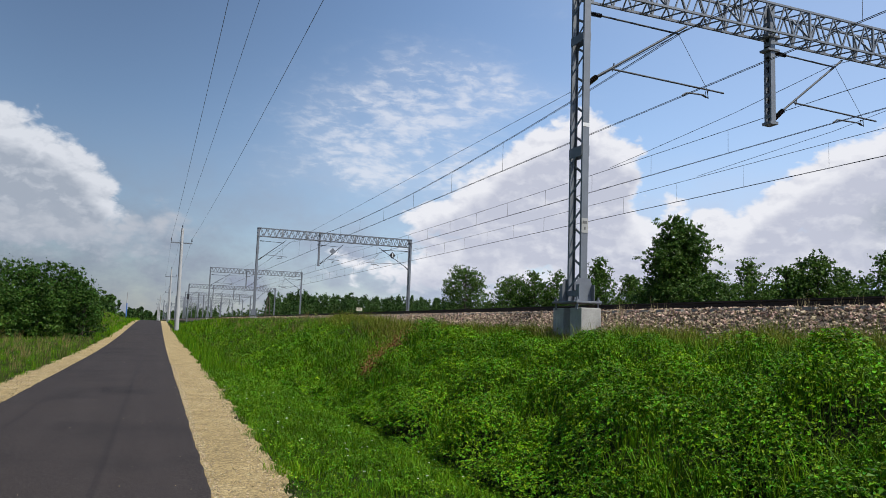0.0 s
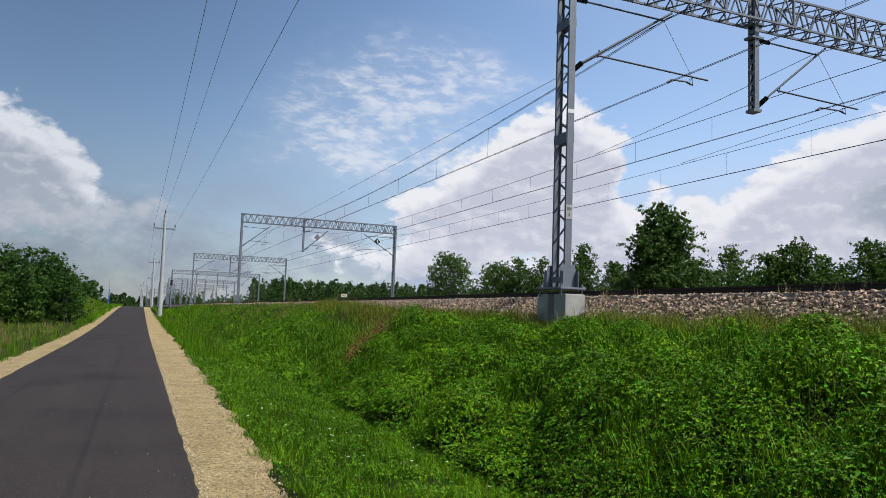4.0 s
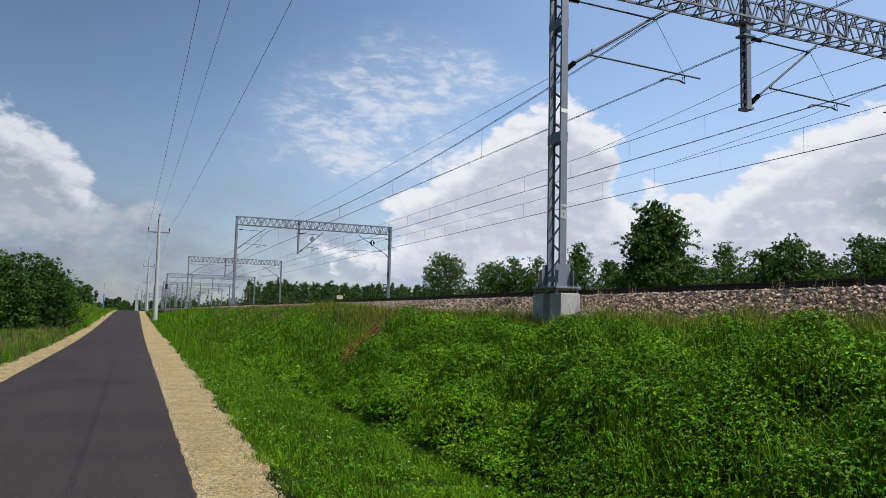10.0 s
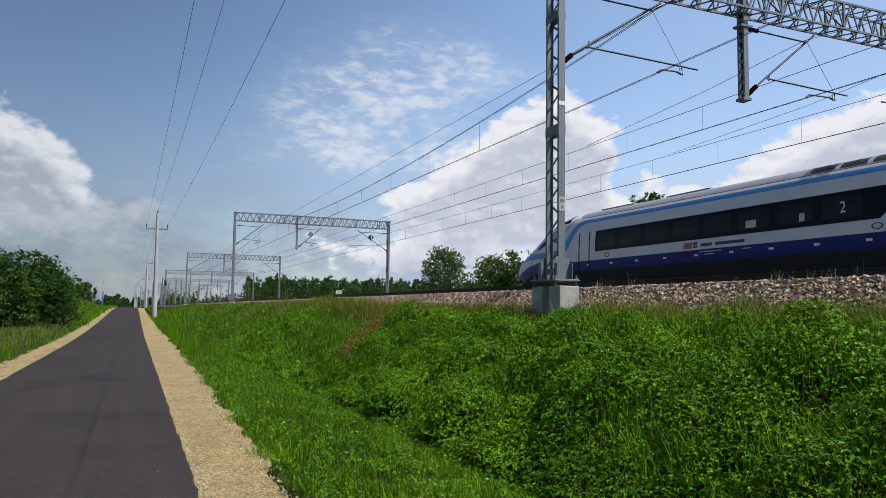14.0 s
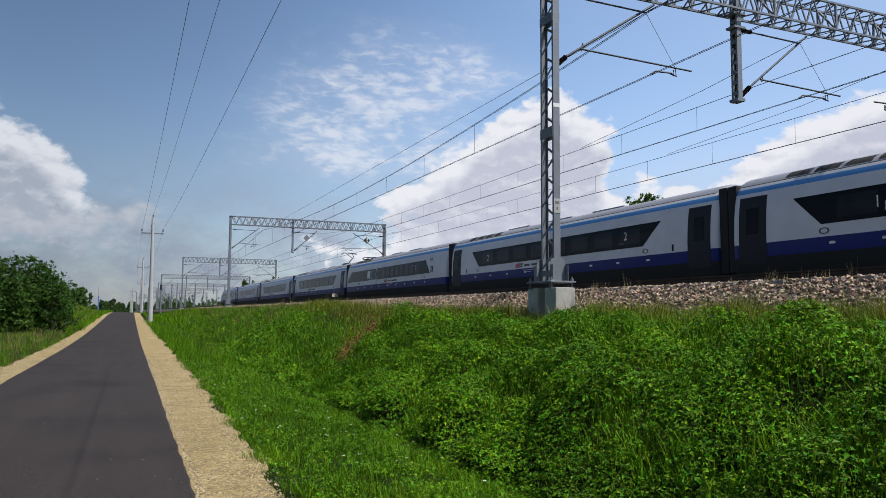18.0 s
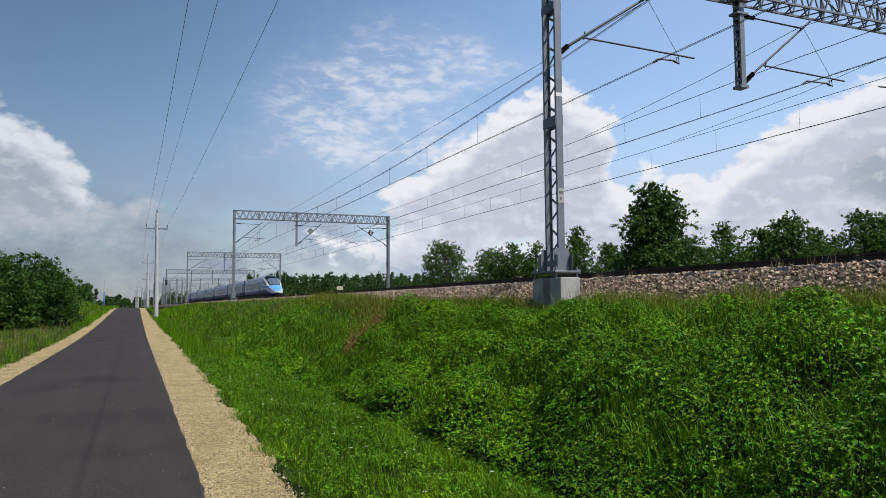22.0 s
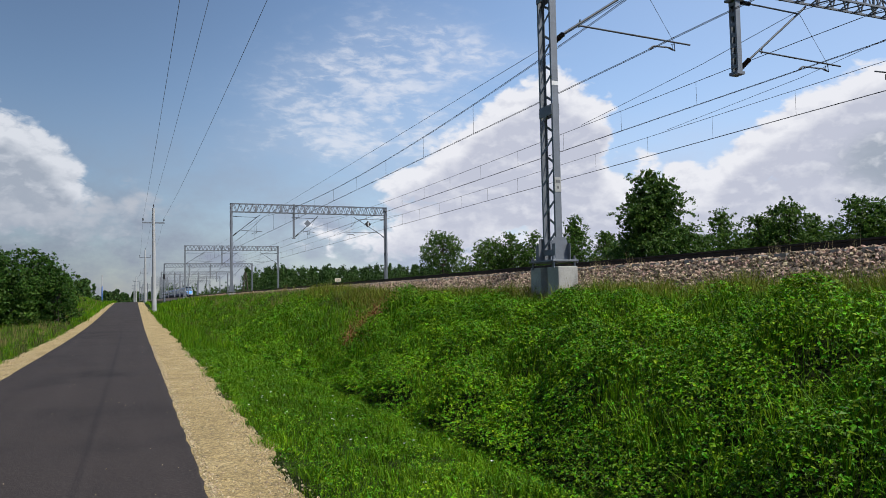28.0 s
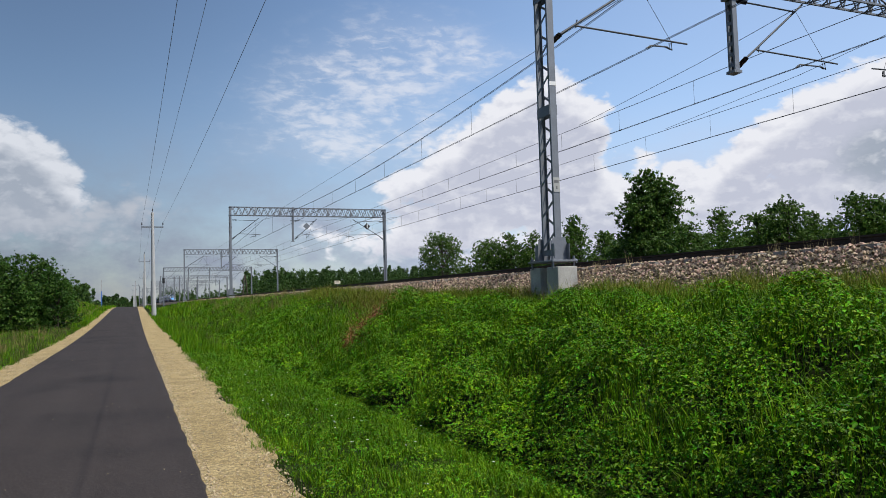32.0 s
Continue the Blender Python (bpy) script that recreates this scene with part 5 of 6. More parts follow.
def end_car(L=27.6, grade="1"):
    """The driving car; its tip at the origin, the body along +y."""
    c = thing("train_end_car", "silver and blue streamlined train driving car with dark windscreen", "train car", "train cars")
    end = L - 0.42
    us = sorted({*np.linspace(0, 1, 9).tolist(), *np.linspace(1, 7.95, 27).tolist(), 14.0, 21.0, end - 0.25, end - 0.06, end})
    rings = []
    for u in us:
        zt, zl, w = nose_at(u)
        s = 0.93 if u == end else (0.985 if u == end - 0.06 else 1)
        rings.append(ring(u, wide=w * s, z_low=zl, z_top=zt - (1 - s) * 2.2))
    part("body", loft(rings), ENDCAR, c)
    part("gangway", bevel(block(B(), -1.22, 1.22, end - 0.05, end + 0.41, 0.7, 3.85), 0.08, 2), RUBBER, c, "black rubber bellows")
    bogie(c, 5.2), bogie(c, end - 3.4)
    undergear(c, 7.6, end - 5.7)
    # cab glazing
    nose_patch("cab_hood", 2.0, 6.7, -0.34, 0.34, GLASS, c, 0.012, 14, 12, "black glossy cab roof", 0.2)
    part_ws = nose_patch("windscreen", 2.2, 4.3, -0.27, 0.27, CLEARGLASS, c, 0.026, 10, 12, "raked cab windscreen", 0.25)
    for s in (-1, 1):
        bm = B()
        rod(bm, [nose_point(2.4, s * 0.05, 0.06), nose_point(3.0, s * 0.1, 0.06), nose_point(3.9, s * 0.06, 0.06)], 0.026, 5)
        part("wiper", bm, DARK, part_ws)
        nose_patch("headlamp", 0.7, 1.7, s * 0.46, s * 0.37, LAMP, c, 0.014, 6, 3, "glazed headlamp cluster")
        nose_patch("cab_side_window", 3.5, 5.95, s * 0.535, s * 0.385, GLASS, c, 0.012, 10, 4, "dark pointed cab side window", 0.0, 0.75)
        for u0, u1 in ((4.75, 5.2), (5.32, 5.72)):
            nose_patch("cab_blind", u0, u1, s * 0.5, s * 0.425, PALE_BLIND, c, 0.02, 4, 3, "pale blind in the cab side window")
        part("body_seam", rod(B(), [nose_point(u, s * (0.3 + 0.37 * k), 0.006) for k, u in ((k / 8, 7.25 - 1.75 * k / 8) for k in range(9))], 0.014, 5), DARK, c)
        part("body_seam", rod(B(), [nose_point(2.9, s * (0.52 + 0.25 * k / 5), 0.004) for k in range(6)], 0.009, 5), DARK, c)
        part("lip_seam", rod(B(), [nose_point(0.12 + 1.35 * k / 8, s * (0.60 + 0.02 * k / 8), 0.006) for k in range(9)], 0.014, 5), DARK, c)
        nose_patch("headlamp_rim", 0.6, 1.85, s * 0.475, s * 0.355, SILVER, c, 0.009, 6, 3, "silver headlamp surround")
        door = side_panel("cab_door", [(7.95, 3.1), (8.75, 3.1), (8.75, 1.68), (7.95, 1.68)], SILVER, c, s, 0.006)
        for y in (7.87, 8.77):
            side_panel("door_rail", [(y, 3.0), (y + 0.06, 3.0), (y + 0.06, 1.15), (y, 1.15)], DARK, door, s, 0.02)
        a, b = 9.3, end - 2.75
        win = side_panel("window_band", [(a, 3.0), (b, 3.0), (b - 1.15, 2.05), (a, 2.05)], GLASS, c, s, 0.012, "dark tinted window band")
        for i in range(8):
            y = a + 0.2 + (b - a - 1.6) * i / 8
            w = (b - a - 1.6) / 8
            side_panel("window_pane", [(y, 2.86), (y + w * 0.8, 2.86), (y + w * 0.8, 2.2), (y, 2.2)], CLEARPANE, win, s, 0.015)
        yd = end - 0.96
        door = side_panel("door", [(yd - 0.64, 3.3), (yd + 0.64, 3.3), (yd + 0.64, 0.98), (yd - 0.64, 0.98)], DOOR_PAINT, c, s, 0.014, "dark grey coach door")
        side_panel("door_glass", [(yd - 0.28, 2.9), (yd + 0.28, 2.9), (yd + 0.28, 2.0), (yd - 0.28, 2.0)], GLASS, door, s, 0.02)
        for i in range(9):
            y = 8.6 + i * (end - 13) / 8
            side_panel("skirt_mark", [(y, 1.5), (y + 0.22, 1.5), (y + 0.22, 1.42), (y, 1.42)], LETTER, c, s, 0.006)
    for side, y in ((-1, end - 5.8), (1, end - 5.3)):
        words("class_number", grade, 0.5, LETTER, c, (y, 2.35), side)
    logo(c, -1, 18.3, -1), logo(c, 1, 15.6, 1)
    for side in (-1, 1):
        side_marks(c, side, 10.3), side_marks(c, side, end - 4.0)
        for y, w in ((19.0, 0.5), (21.4, 0.22)):
            side_panel("window_card", [(y, 2.5), (y + w, 2.5), (y + w, 2.24), (y, 2.24)], PALE_BLIND, c, side, 0.019, "pale card behind the glass")
    part("hatch_seam", rod(B(), [nose_point(0.55, -0.42 + 0.84 * k / 16, 0.004) for k in range(17)], 0.009, 5), DARK, c)
    roof_fittings(c, 8.2, end - 0.3, end - 3.2, -1)
    for y in (10.0, 15.0):
        part("roof_cover", bevel(block(B(), -0.6, 0.6, y - 1.3, y + 1.3, 3.98, 4.128), 0.05, 2), ROOFMAT, c)
    return c


CAR_L, END_L = 26.2, 28.2
FRONT_L = 28.7
# each car's reference point, behind the front tip
TRAIN_L = FRONT_L + END_L + 5 * CAR_L
CARS = []
rear = end_car(28.2, "1")
front = end_car(FRONT_L, "2")
CARS.append((front, 0.0, 180.0)), CARS.append((rear, TRAIN_L, 0.0))
KINDS = ["second", "second", "second", "cafe", "second"]
for i, k in enumerate(KINDS):
    off = FRONT_L + CAR_L * (i + 0.5)
    car = middle_car(CAR_L, k)
    if i == 2:
        pantograph(car, -9.6, True)
    if i == 3:
        pantograph(car, 9.0, False)
    CARS.append((car, off, 0.0))
# the bodies stand a little taller on their wheels
for car, _, _ in CARS:
    for piece in car.children:
        if not piece.name.startswith("wheelset"):
            piece.scale.z, piece.location.z = 1.06, piece.location.z * 1.06
# the rear tip's place along the line
TAIL = [(0.0, -663.5), (5.0, -478.5), (10.0, -296.5), (13.6, -162.9), (14.5, -129.1), (16.0, -75.6), (17.0, -40.3), (18.0, -6.25), (19.0, 27.45), (20.0, 60.6), (21.0, 91.7), (22.0, 122.0), (23.0, 152.1), (24.0, 181.7), (25.0, 210.8),
        (26.5, 253.1), (28.0, 293.5), (29.0, 319.5), (30.0, 344.5), (31.0, 369.0), (32.0, 392.5)]


def motions():
    for car, back, turn in CARS:
        walk(car, [(t, pose(TRACKS[2], y + TRAIN_L - back, RAIL_Z, 0, 0, turn)) for t, y in TAIL])


# ---- trees and shrubs ----
def leaf_cloud(centres, radii, per, size, rng, squash=0.8):
    """Small folded leaves scattered through clumps: returns vertices and faces."""
    C = np.repeat(centres, per, 0)
    R = np.repeat(radii, per)
    n = len(C)
    d = rng.normal(size=(n, 3))
    d /= np.linalg.norm(d, axis=1, keepdims=True)
    r = R * np.minimum(np.abs(rng.normal(0, 0.62, n)), 1.35)
    P = C + d * r[:, None] * [1, 1, squash]
    a = rng.normal(size=(n, 3))
    a /= np.linalg.norm(a, axis=1, keepdims=True)
    b = np.cross(a, d + rng.normal(size=(n, 3)) * 0.5)
    b /= np.linalg.norm(b, axis=1, keepdims=True) + 1e-9
    s = size * rng.uniform(0.6, 1.35, n)[:, None]
    V = np.stack([P - a * s, P + a * s * 0.7 + b * s * 0.7, P + a * s * 0.7 - b * s * 0.7], 1)
    F = np.arange(n * 3).reshape(n, 3)
    return V.reshape(-1, 3), F


ALDER = [(0.0, 0.7), (0.12, 1.0), (0.3, 1.0), (0.5, 0.84), (0.66, 0.64), (0.8, 0.44), (0.91, 0.22), (1.0, 0.04)]
STAGED = [(0.0, 1.15), (0.12, 1.3), (0.26, 1.15), (0.38, 0.9), (0.5, 0.98), (0.62, 0.92), (0.74, 0.8), (0.86, 0.6), (0.95, 0.3), (1.0, 0.08)]
ROUND = [(0.0, 0.75), (0.2, 1.0), (0.5, 1.0), (0.75, 0.8), (0.9, 0.5), (1.0, 0.12)]
CONE = [(0.0, 0.85), (0.2, 1.0), (0.5, 0.82), (0.75, 0.5), (0.9, 0.26), (1.0, 0.03)]


def tree(name, x, y, z0, height, width, seed, leaves=9000, size=0.16, mat=None, label="", category="tree", trunk_r=0.16, crown_from=0.1, form=ALDER, lobes=60, group="trees beside the railway"):
    rng = np.random.RandomState(seed)
    t = thing(name, label, category, group, (x, y, z0))
    bm = B()
    pts = [(0, 0, -0.3)]
    for i in range(1, 7):
        pts.append((rng.normal(0, 0.012) * height * i / 6, rng.normal(0, 0.012) * height * i / 6, height * 0.9 * i / 6))
    rod(bm, pts, trunk_r, 8, trunk_r * 0.15)
    fu, fw = [q[0] for q in form], [q[1] for q in form]
    ph = rng.uniform(0, 6.28, 4)
    cs, rs = [], []
    while len(cs) < lobes:
        v = rng.uniform(0, 1)
        w = np.interp(v, fu, fw)
        if rng.uniform() > w ** 0.7 + 0.1:
            continue
        ang = rng.uniform(0, 6.28)
        w *= 1 + 0.16 * math.sin(2 * ang + ph[0] + 5 * v) + 0.12 * math.sin(3 * ang + ph[1] - 9 * v)
        rad = w * width / 2 * math.sqrt(rng.uniform(0.12, 1.0)) * 0.9
        c = np.array([math.cos(ang) * rad, math.sin(ang) * rad, height * (crown_from + (0.97 - crown_from) * v)])
        cs.append(c), rs.append(width * rng.uniform(0.06, 0.125) * (0.6 + 0.5 * w))
        if len(cs) % 2:
            k = min(6, max(1, int((crown_from + v * 0.75) * 6)))
            base = Vector(pts[k])
            rod(bm, (base, base.lerp(Vector(c), 0.55) + Vector((0, 0, 0.015 * height)), Vector(c)), trunk_r * 0.26, 5, 0.012)
    part("trunk", bm, BARK, t)
    cs, rs = np.array(cs), np.array(rs)
    n = leaves // lobes
    # twigs within each lobe, leaves along the twigs
    tw = 10
    C = np.repeat(cs, tw, 0) + np.clip(rng.normal(size=(lobes * tw, 3)), -1.5, 1.5) * np.repeat(rs, tw)[:, None] * [1.2, 1.2, 0.9]
    v, f = leaf_cloud(C, np.repeat(rs, tw) * rng.uniform(0.35, 0.85, lobes * tw), max(2, int(0.62 * n / tw)), size * 1.25, rng)
    part("crown", mesh_np("crown", v, f), mat or TREE_LEAF, t)
    return t


def bearing(az, dist):
    """Place from a bearing in degrees right of +y, and a distance."""
    return math.sin(radians(az)) * dist, math.cos(radians(az)) * dist


# bearing, distance, foot height, height, width, leaves
ROW = [(38.6, 63, 1.2, 10.0, 4.7, 95000), (40.9, 60, 1.2, 4.9, 4.2, 30000), (23.0, 92, 1.2, 7.9, 5.0, 30000), (26.5, 92, 1.2, 6.6, 5.0, 26000), (28.2, 90, 1.2, 7.3, 4.2, 26000), (29.9, 90, 1.2, 7.4, 4.2, 26000), (33.0, 82, 1.2, 8.3, 4.0, 28000), (35.3, 84, 1.2, 6.5, 4.6, 24000),
       (36.8, 66, 1.2, 4.2, 4.0, 20000), (43.3, 70, 1.2, 6.9, 4.8, 28000), (45.8, 74, 1.2, 7.0, 4.4, 26000), (46.8, 75, 1.2, 7.6, 3.8, 24000), (47.8, 72, 1.2, 7.9, 4.2, 26000), (49.3, 74, 1.2, 6.6, 4.4, 24000), (50.7, 76, 1.2, 6.1, 4.4, 22000), (52.2, 70, 1.2, 7.7, 4.8, 30000), (53.5, 70, 1.2, 7.0, 4.4, 26000),
       (55.6, 68, 1.2, 7.4, 5.0, 22000), (57.8, 68, 1.2, 6.8, 5.0, 20000), (60.0, 70, 1.2, 7.0, 5.5, 20000), (31.6, 86, 1.2, 4.4, 4.6, 16000), (24.8, 94, 1.2, 3.8, 4.6, 14000), (42.0, 72, 1.2, 4.0, 4.0, 14000), (44.6, 76, 1.2, 4.6, 4.4, 14000), (48.6, 77, 1.2, 5.0, 4.6, 14000)]
for i, (az, d, z0, h, w, n) in enumerate(ROW):
    x, y = bearing(az, d)
    tree("alder_tree" if i else "tall_alder_tree", x, y, z0, h * (1.0 if i < 2 else 1.05), w * (1.0 if i == 0 else 1.16), 40 + i, n, 0.08, TREE_LEAF, "broad dark green alder tree with dense crown" if i == 0 else "dark green alder tree behind the railway", trunk_r=0.3 if i == 0 else 0.16, form=STAGED if i == 0 else (ROUND if i in (1, 2, 3, 8) else (ALDER if i % 3 else CONE)), lobes=260 if i == 0 else 130)

SHRUBS = [(-4.5, 56.0, 3.9, 3.2), (-5.7, 58.0, 4.9, 4.6), (-7.4, 57.0, 4.8, 5.2), (-9.4, 60.0, 5.0, 6.0), (-12.0, 58.0, 5.0, 6.0), (-6.2, 52.0, 3.2, 3.6), (-8.4, 50.0, 3.2, 4.4), (-14.5, 62.0, 5.6, 7.0), (-11.0, 52.0, 3.8, 5.0), (-5.2, 60.5, 4.2, 3.6)]
for i, (x, y, h, w) in enumerate(SHRUBS):
    tree("shrub", x, y, float(land(x, y)) - 0.1, h, w, 90 + i, 18000, 0.07, SHRUB_LEAF, "dense green roadside shrub", "shrub", 0.09, 0.02, ROUND, 70, "roadside shrubs")


# a taller twiggy bush before the rest
tree("twiggy_shrub", -3.75, 52.5, float(land(-3.75, 52.5)) - 0.1, 3.5, 2.6, 131, 9000, 0.06, SHRUB_LEAF, "sparse dark twiggy bush at the roadside", "shrub", 0.06, 0.03, ALDER, 60, "roadside shrubs")


def wood(name, az0, az1, dist, z0, h0, h1, n, seed, label, size=0.5, depth=25, mat=None, per=30):
    """A far wood of many crowns."""
    rng = np.random.RandomState(seed)
    cs, rs = [], []
    for i in range(n):
        az, d = az0 + (az1 - az0) * rng.uniform(), dist + rng.uniform(0, depth)
        x, y = bearing(az, d)
        h = rng.uniform(h0, h1)
        for j in range(13):
            u = rng.uniform(0.05, 1)
            cs.append((x + rng.normal() * h * 0.12 * (1.2 - u), y + rng.normal() * h * 0.12 * (1.2 - u), z0 + h * u))
            rs.append(h * 0.14 * (1.35 - u))
    v, f = leaf_cloud(np.array(cs), np.array(rs), per, size * 0.62, rng, 1.2)
    return tagged(part(name, mesh_np(name, v, f), mat or WOOD_LEAF), label, "woodland", kind="stuff")


wood("pine_wood", 8.3, 23.5, 190, 1.0, 7.2, 9.0, 420, 5, "young dark green wood beyond the railway", 0.34, 40, None, 32)
wood("pine_wood", 22, 40, 240, 1.0, 5.5, 8.5, 200, 6, "young dark green wood far behind the railway", 0.5, 40)
wood("far_wood", -1.8, 9.0, 560, -1.0, 6, 10, 200, 7, "dark wood along the far horizon", 1.1, 120)
wood("far_wood", -30, -3.2, 420, -1.0, 9, 15, 90, 8, "dark wood along the far horizon behind the field", 0.9, 90)
wood("far_wood", 40, 75, 300, 0.0, 6, 9, 100, 9, "green wood on the horizon", 0.7, 60)
wood("roadside_wood", -4.2, -1.9, 120, 1.6, 2.6, 4.0, 24, 10, "dark green bushes beyond the meadow", 0.3, 20)
wood("roadside_wood", -1.35, -0.35, 142, 1.5, 1.4, 2.4, 18, 11, "dark green bushes beside the far road", 0.3, 30)
wood("station_bushes", 2.4, 9.0, 520, 0.0, 8.0, 13.5, 110, 12, "low bushes along the station tracks", 0.45, 60)


# ---- grass and herbs ----
def blades(x, y, h, w, rng, lean=0.35, single=False, base=land):
    """Curved blades of grass, each of one quad and one point; single: one long triangle."""
    n = len(x)
    z = base(x, y)
    a = rng.uniform(0, 2 * math.pi, n)
    side = np.stack([np.cos(a), np.sin(a), np.zeros(n)], 1) * (w / 2)[:, None]
    b = rng.uniform(0, 2 * math.pi, n)
    d = np.stack([np.cos(b), np.sin(b), np.zeros(n)], 1) * (h * lean * rng.uniform(0.2, 1.3, n))[:, None]
    p = np.stack([x, y, z - 0.02], 1)
    up = np.zeros((n, 3))
    up[:, 2] = h
    if single:
        V = np.stack([p - side, p + side, p + up + d], 1).reshape(-1, 3)
        return V, np.arange(n * 3).reshape(n, 3)
    m = p + up * 0.55 + d * 0.35
    t = p + up * (1 - 0.25 * rng.uniform(0, 1, n))[:, None] + d
    V = np.stack([p - side, p + side, m + side * 0.8, m - side * 0.8, t], 1).reshape(-1, 3)
    i = np.arange(n) * 5
    F = np.concatenate([np.stack([i, i + 1, i + 2], 1), np.stack([i, i + 2, i + 3], 1), np.stack([i + 3, i + 2, i + 4], 1)])
    return V, F


def patchy(x, y, s, seed):
    """Smooth 0..1 pattern."""
    rng = np.random.RandomState(seed)
    v = np.zeros(len(x))
    for k in range(7):
        a, ph, f = rng.uniform(0, 6.28), rng.uniform(0, 6.28), rng.uniform(0.6, 1.8) / s
        v += np.sin((x * math.cos(a) + y * math.sin(a)) * f * 6.28 + ph)
    return 0.5 + v / 7


def scatter(n, x0, x1, y0, y1, rng, power=1.0):
    return rng.uniform(x0, x1, n), y0 + (y1 - y0) * rng.uniform(0, 1, n) ** power


def mound(x, y):
    """Where the growth stands high, 0..1."""
    return np.clip(2.6 * (0.5 * patchy(x, y, 1.5, 301) + 0.5 * patchy(x, y, 0.6, 302)) - 0.8, 0, 1)


def rust_zone(x, y):
    """A withered streak that runs up the slope."""
    return np.exp(-((y - 17.3 - (x - 5.0) * 1.75) / 0.95) ** 2) * (0.35 + patchy(x, y, 1.2, 9)) * smooth01(4.4, 5.0, x) * (1 - smooth01(6.6, 7.6, x))


# the bank's leafy cover: overlapping rounded heaps with hollows between them
CAN_X, CAN_Y, CAN_D = 3.6, 1.0, 0.05


def heaped_cover():
    rng = np.random.RandomState(300)
    nx, ny = int(6.4 / CAN_D), int(36 / CAN_D)
    H = np.zeros((ny, nx))
    n = 5200
    x, y = rng.uniform(3.8, 9.9, n), rng.uniform(1.2, 36.5, n)
    r = rng.uniform(0.14, 0.5, n) * (0.7 + 0.6 * patchy(x, y, 2.4, 303)) * (1 - 0.45 * smooth01(7.4, 8.8, x))
    tall = (0.4 + 0.9 * patchy(x, y, 1.7, 304)) * (1 - 0.6 * smooth01(6.6, 8.6, x)) * (1 - 0.35 * smooth01(17, 24, y)) * smooth01(3.65, 4.15, x) * (1 - 0.6 * smooth01(5.6, 7.2, x) * smooth01(15.5, 19, y)) * (1 - 0.7 * np.clip(2 * rust_zone(x, y), 0, 1))
    lift = rng.uniform(0.0, 0.2, n) * tall
    for k in range(n):
        i0, i1 = max(0, int((y[k] - r[k] - CAN_Y) / CAN_D)), min(ny, int((y[k] + r[k] - CAN_Y) / CAN_D) + 2)
        j0, j1 = max(0, int((x[k] - r[k] - CAN_X) / CAN_D)), min(nx, int((x[k] + r[k] - CAN_X) / CAN_D) + 2)
        if i1 <= i0 or j1 <= j0:
            continue
        d2 = ((CAN_Y + CAN_D * np.arange(i0, i1) - y[k]) ** 2)[:, None] + ((CAN_X + CAN_D * np.arange(j0, j1) - x[k]) ** 2)[None]
        dome = np.sqrt(np.maximum(0, 1 - d2 / r[k] ** 2)) * r[k] * 1.15 * tall[k] + lift[k] * (d2 < r[k] ** 2)
        H[i0:i1, j0:j1] = np.maximum(H[i0:i1, j0:j1], dome)
    return H


COVER = heaped_cover()


def cover_height(x, y):
    """The leafy cover's height over the ground, and its slopes along x and y."""
    u = np.clip((np.asarray(x) - CAN_X) / CAN_D, 1, COVER.shape[1] - 3)
    v = np.clip((np.asarray(y) - CAN_Y) / CAN_D, 1, COVER.shape[0] - 3)
    i, j = v.astype(int), u.astype(int)
    a, b = v - i, u - j
    h = (COVER[i, j] * (1 - b) + COVER[i, j + 1] * b) * (1 - a) + (COVER[i + 1, j] * (1 - b) + COVER[i + 1, j + 1] * b) * a
    gx = (COVER[i, j + 2] - COVER[i, j - 1]) / (3 * CAN_D)
    gy = (COVER[i + 2, j] - COVER[i - 1, j]) / (3 * CAN_D)
    return h, gx, gy


def on_cover(x, y):
    return land(x, y) + 0.55 * cover_height(x, y)[0]


def grass(name, n, x0, x1, y0, y1, h, w, seed, mat, label, power=1.0, keep=None, lean=0.35, tuft=14, spread=0.045, base=land):
    rng = np.random.RandomState(seed)
    x, y = scatter(n // tuft, x0, x1, y0, y1, rng, power)
    x = x + road_shift(y) * (1 - smooth01(1.5, 6.0, x))
    if keep is not None:
        k = keep(x, y) > rng.uniform(0, 1, len(x))
        x, y = x[k], y[k]
    th = h * rng.uniform(0.55, 1.35, len(x)) * (0.45 + 1.0 * mound(x, y)) * (1 - (0.6 if mat is GRASS else 0.0) * smooth01(7.6, 9.0, x))
    x, y, th = np.repeat(x, tuft), np.repeat(y, tuft), np.repeat(th, tuft)
    sp = spread * (1 + np.maximum(0, y - 10) * 0.02)
    x, y = x + rng.normal(0, 1, len(x)) * sp, y + rng.normal(0, 1, len(x)) * sp
    hh = th * rng.uniform(0.5, 1.15, len(x))
    ww = w * rng.uniform(0.6, 1.4, len(x)) * (1 + np.maximum(0, y - 10) * 0.03)
    v, f = blades(x, y, hh, ww, rng, lean, y0 >= 14 or mat in (DRYGRASS, STALK, FADING) or x1 < 0 or y1 < 5, base)
    return tagged(part(name, mesh_np(name, v, f), mat), label, "grass", kind="stuff")


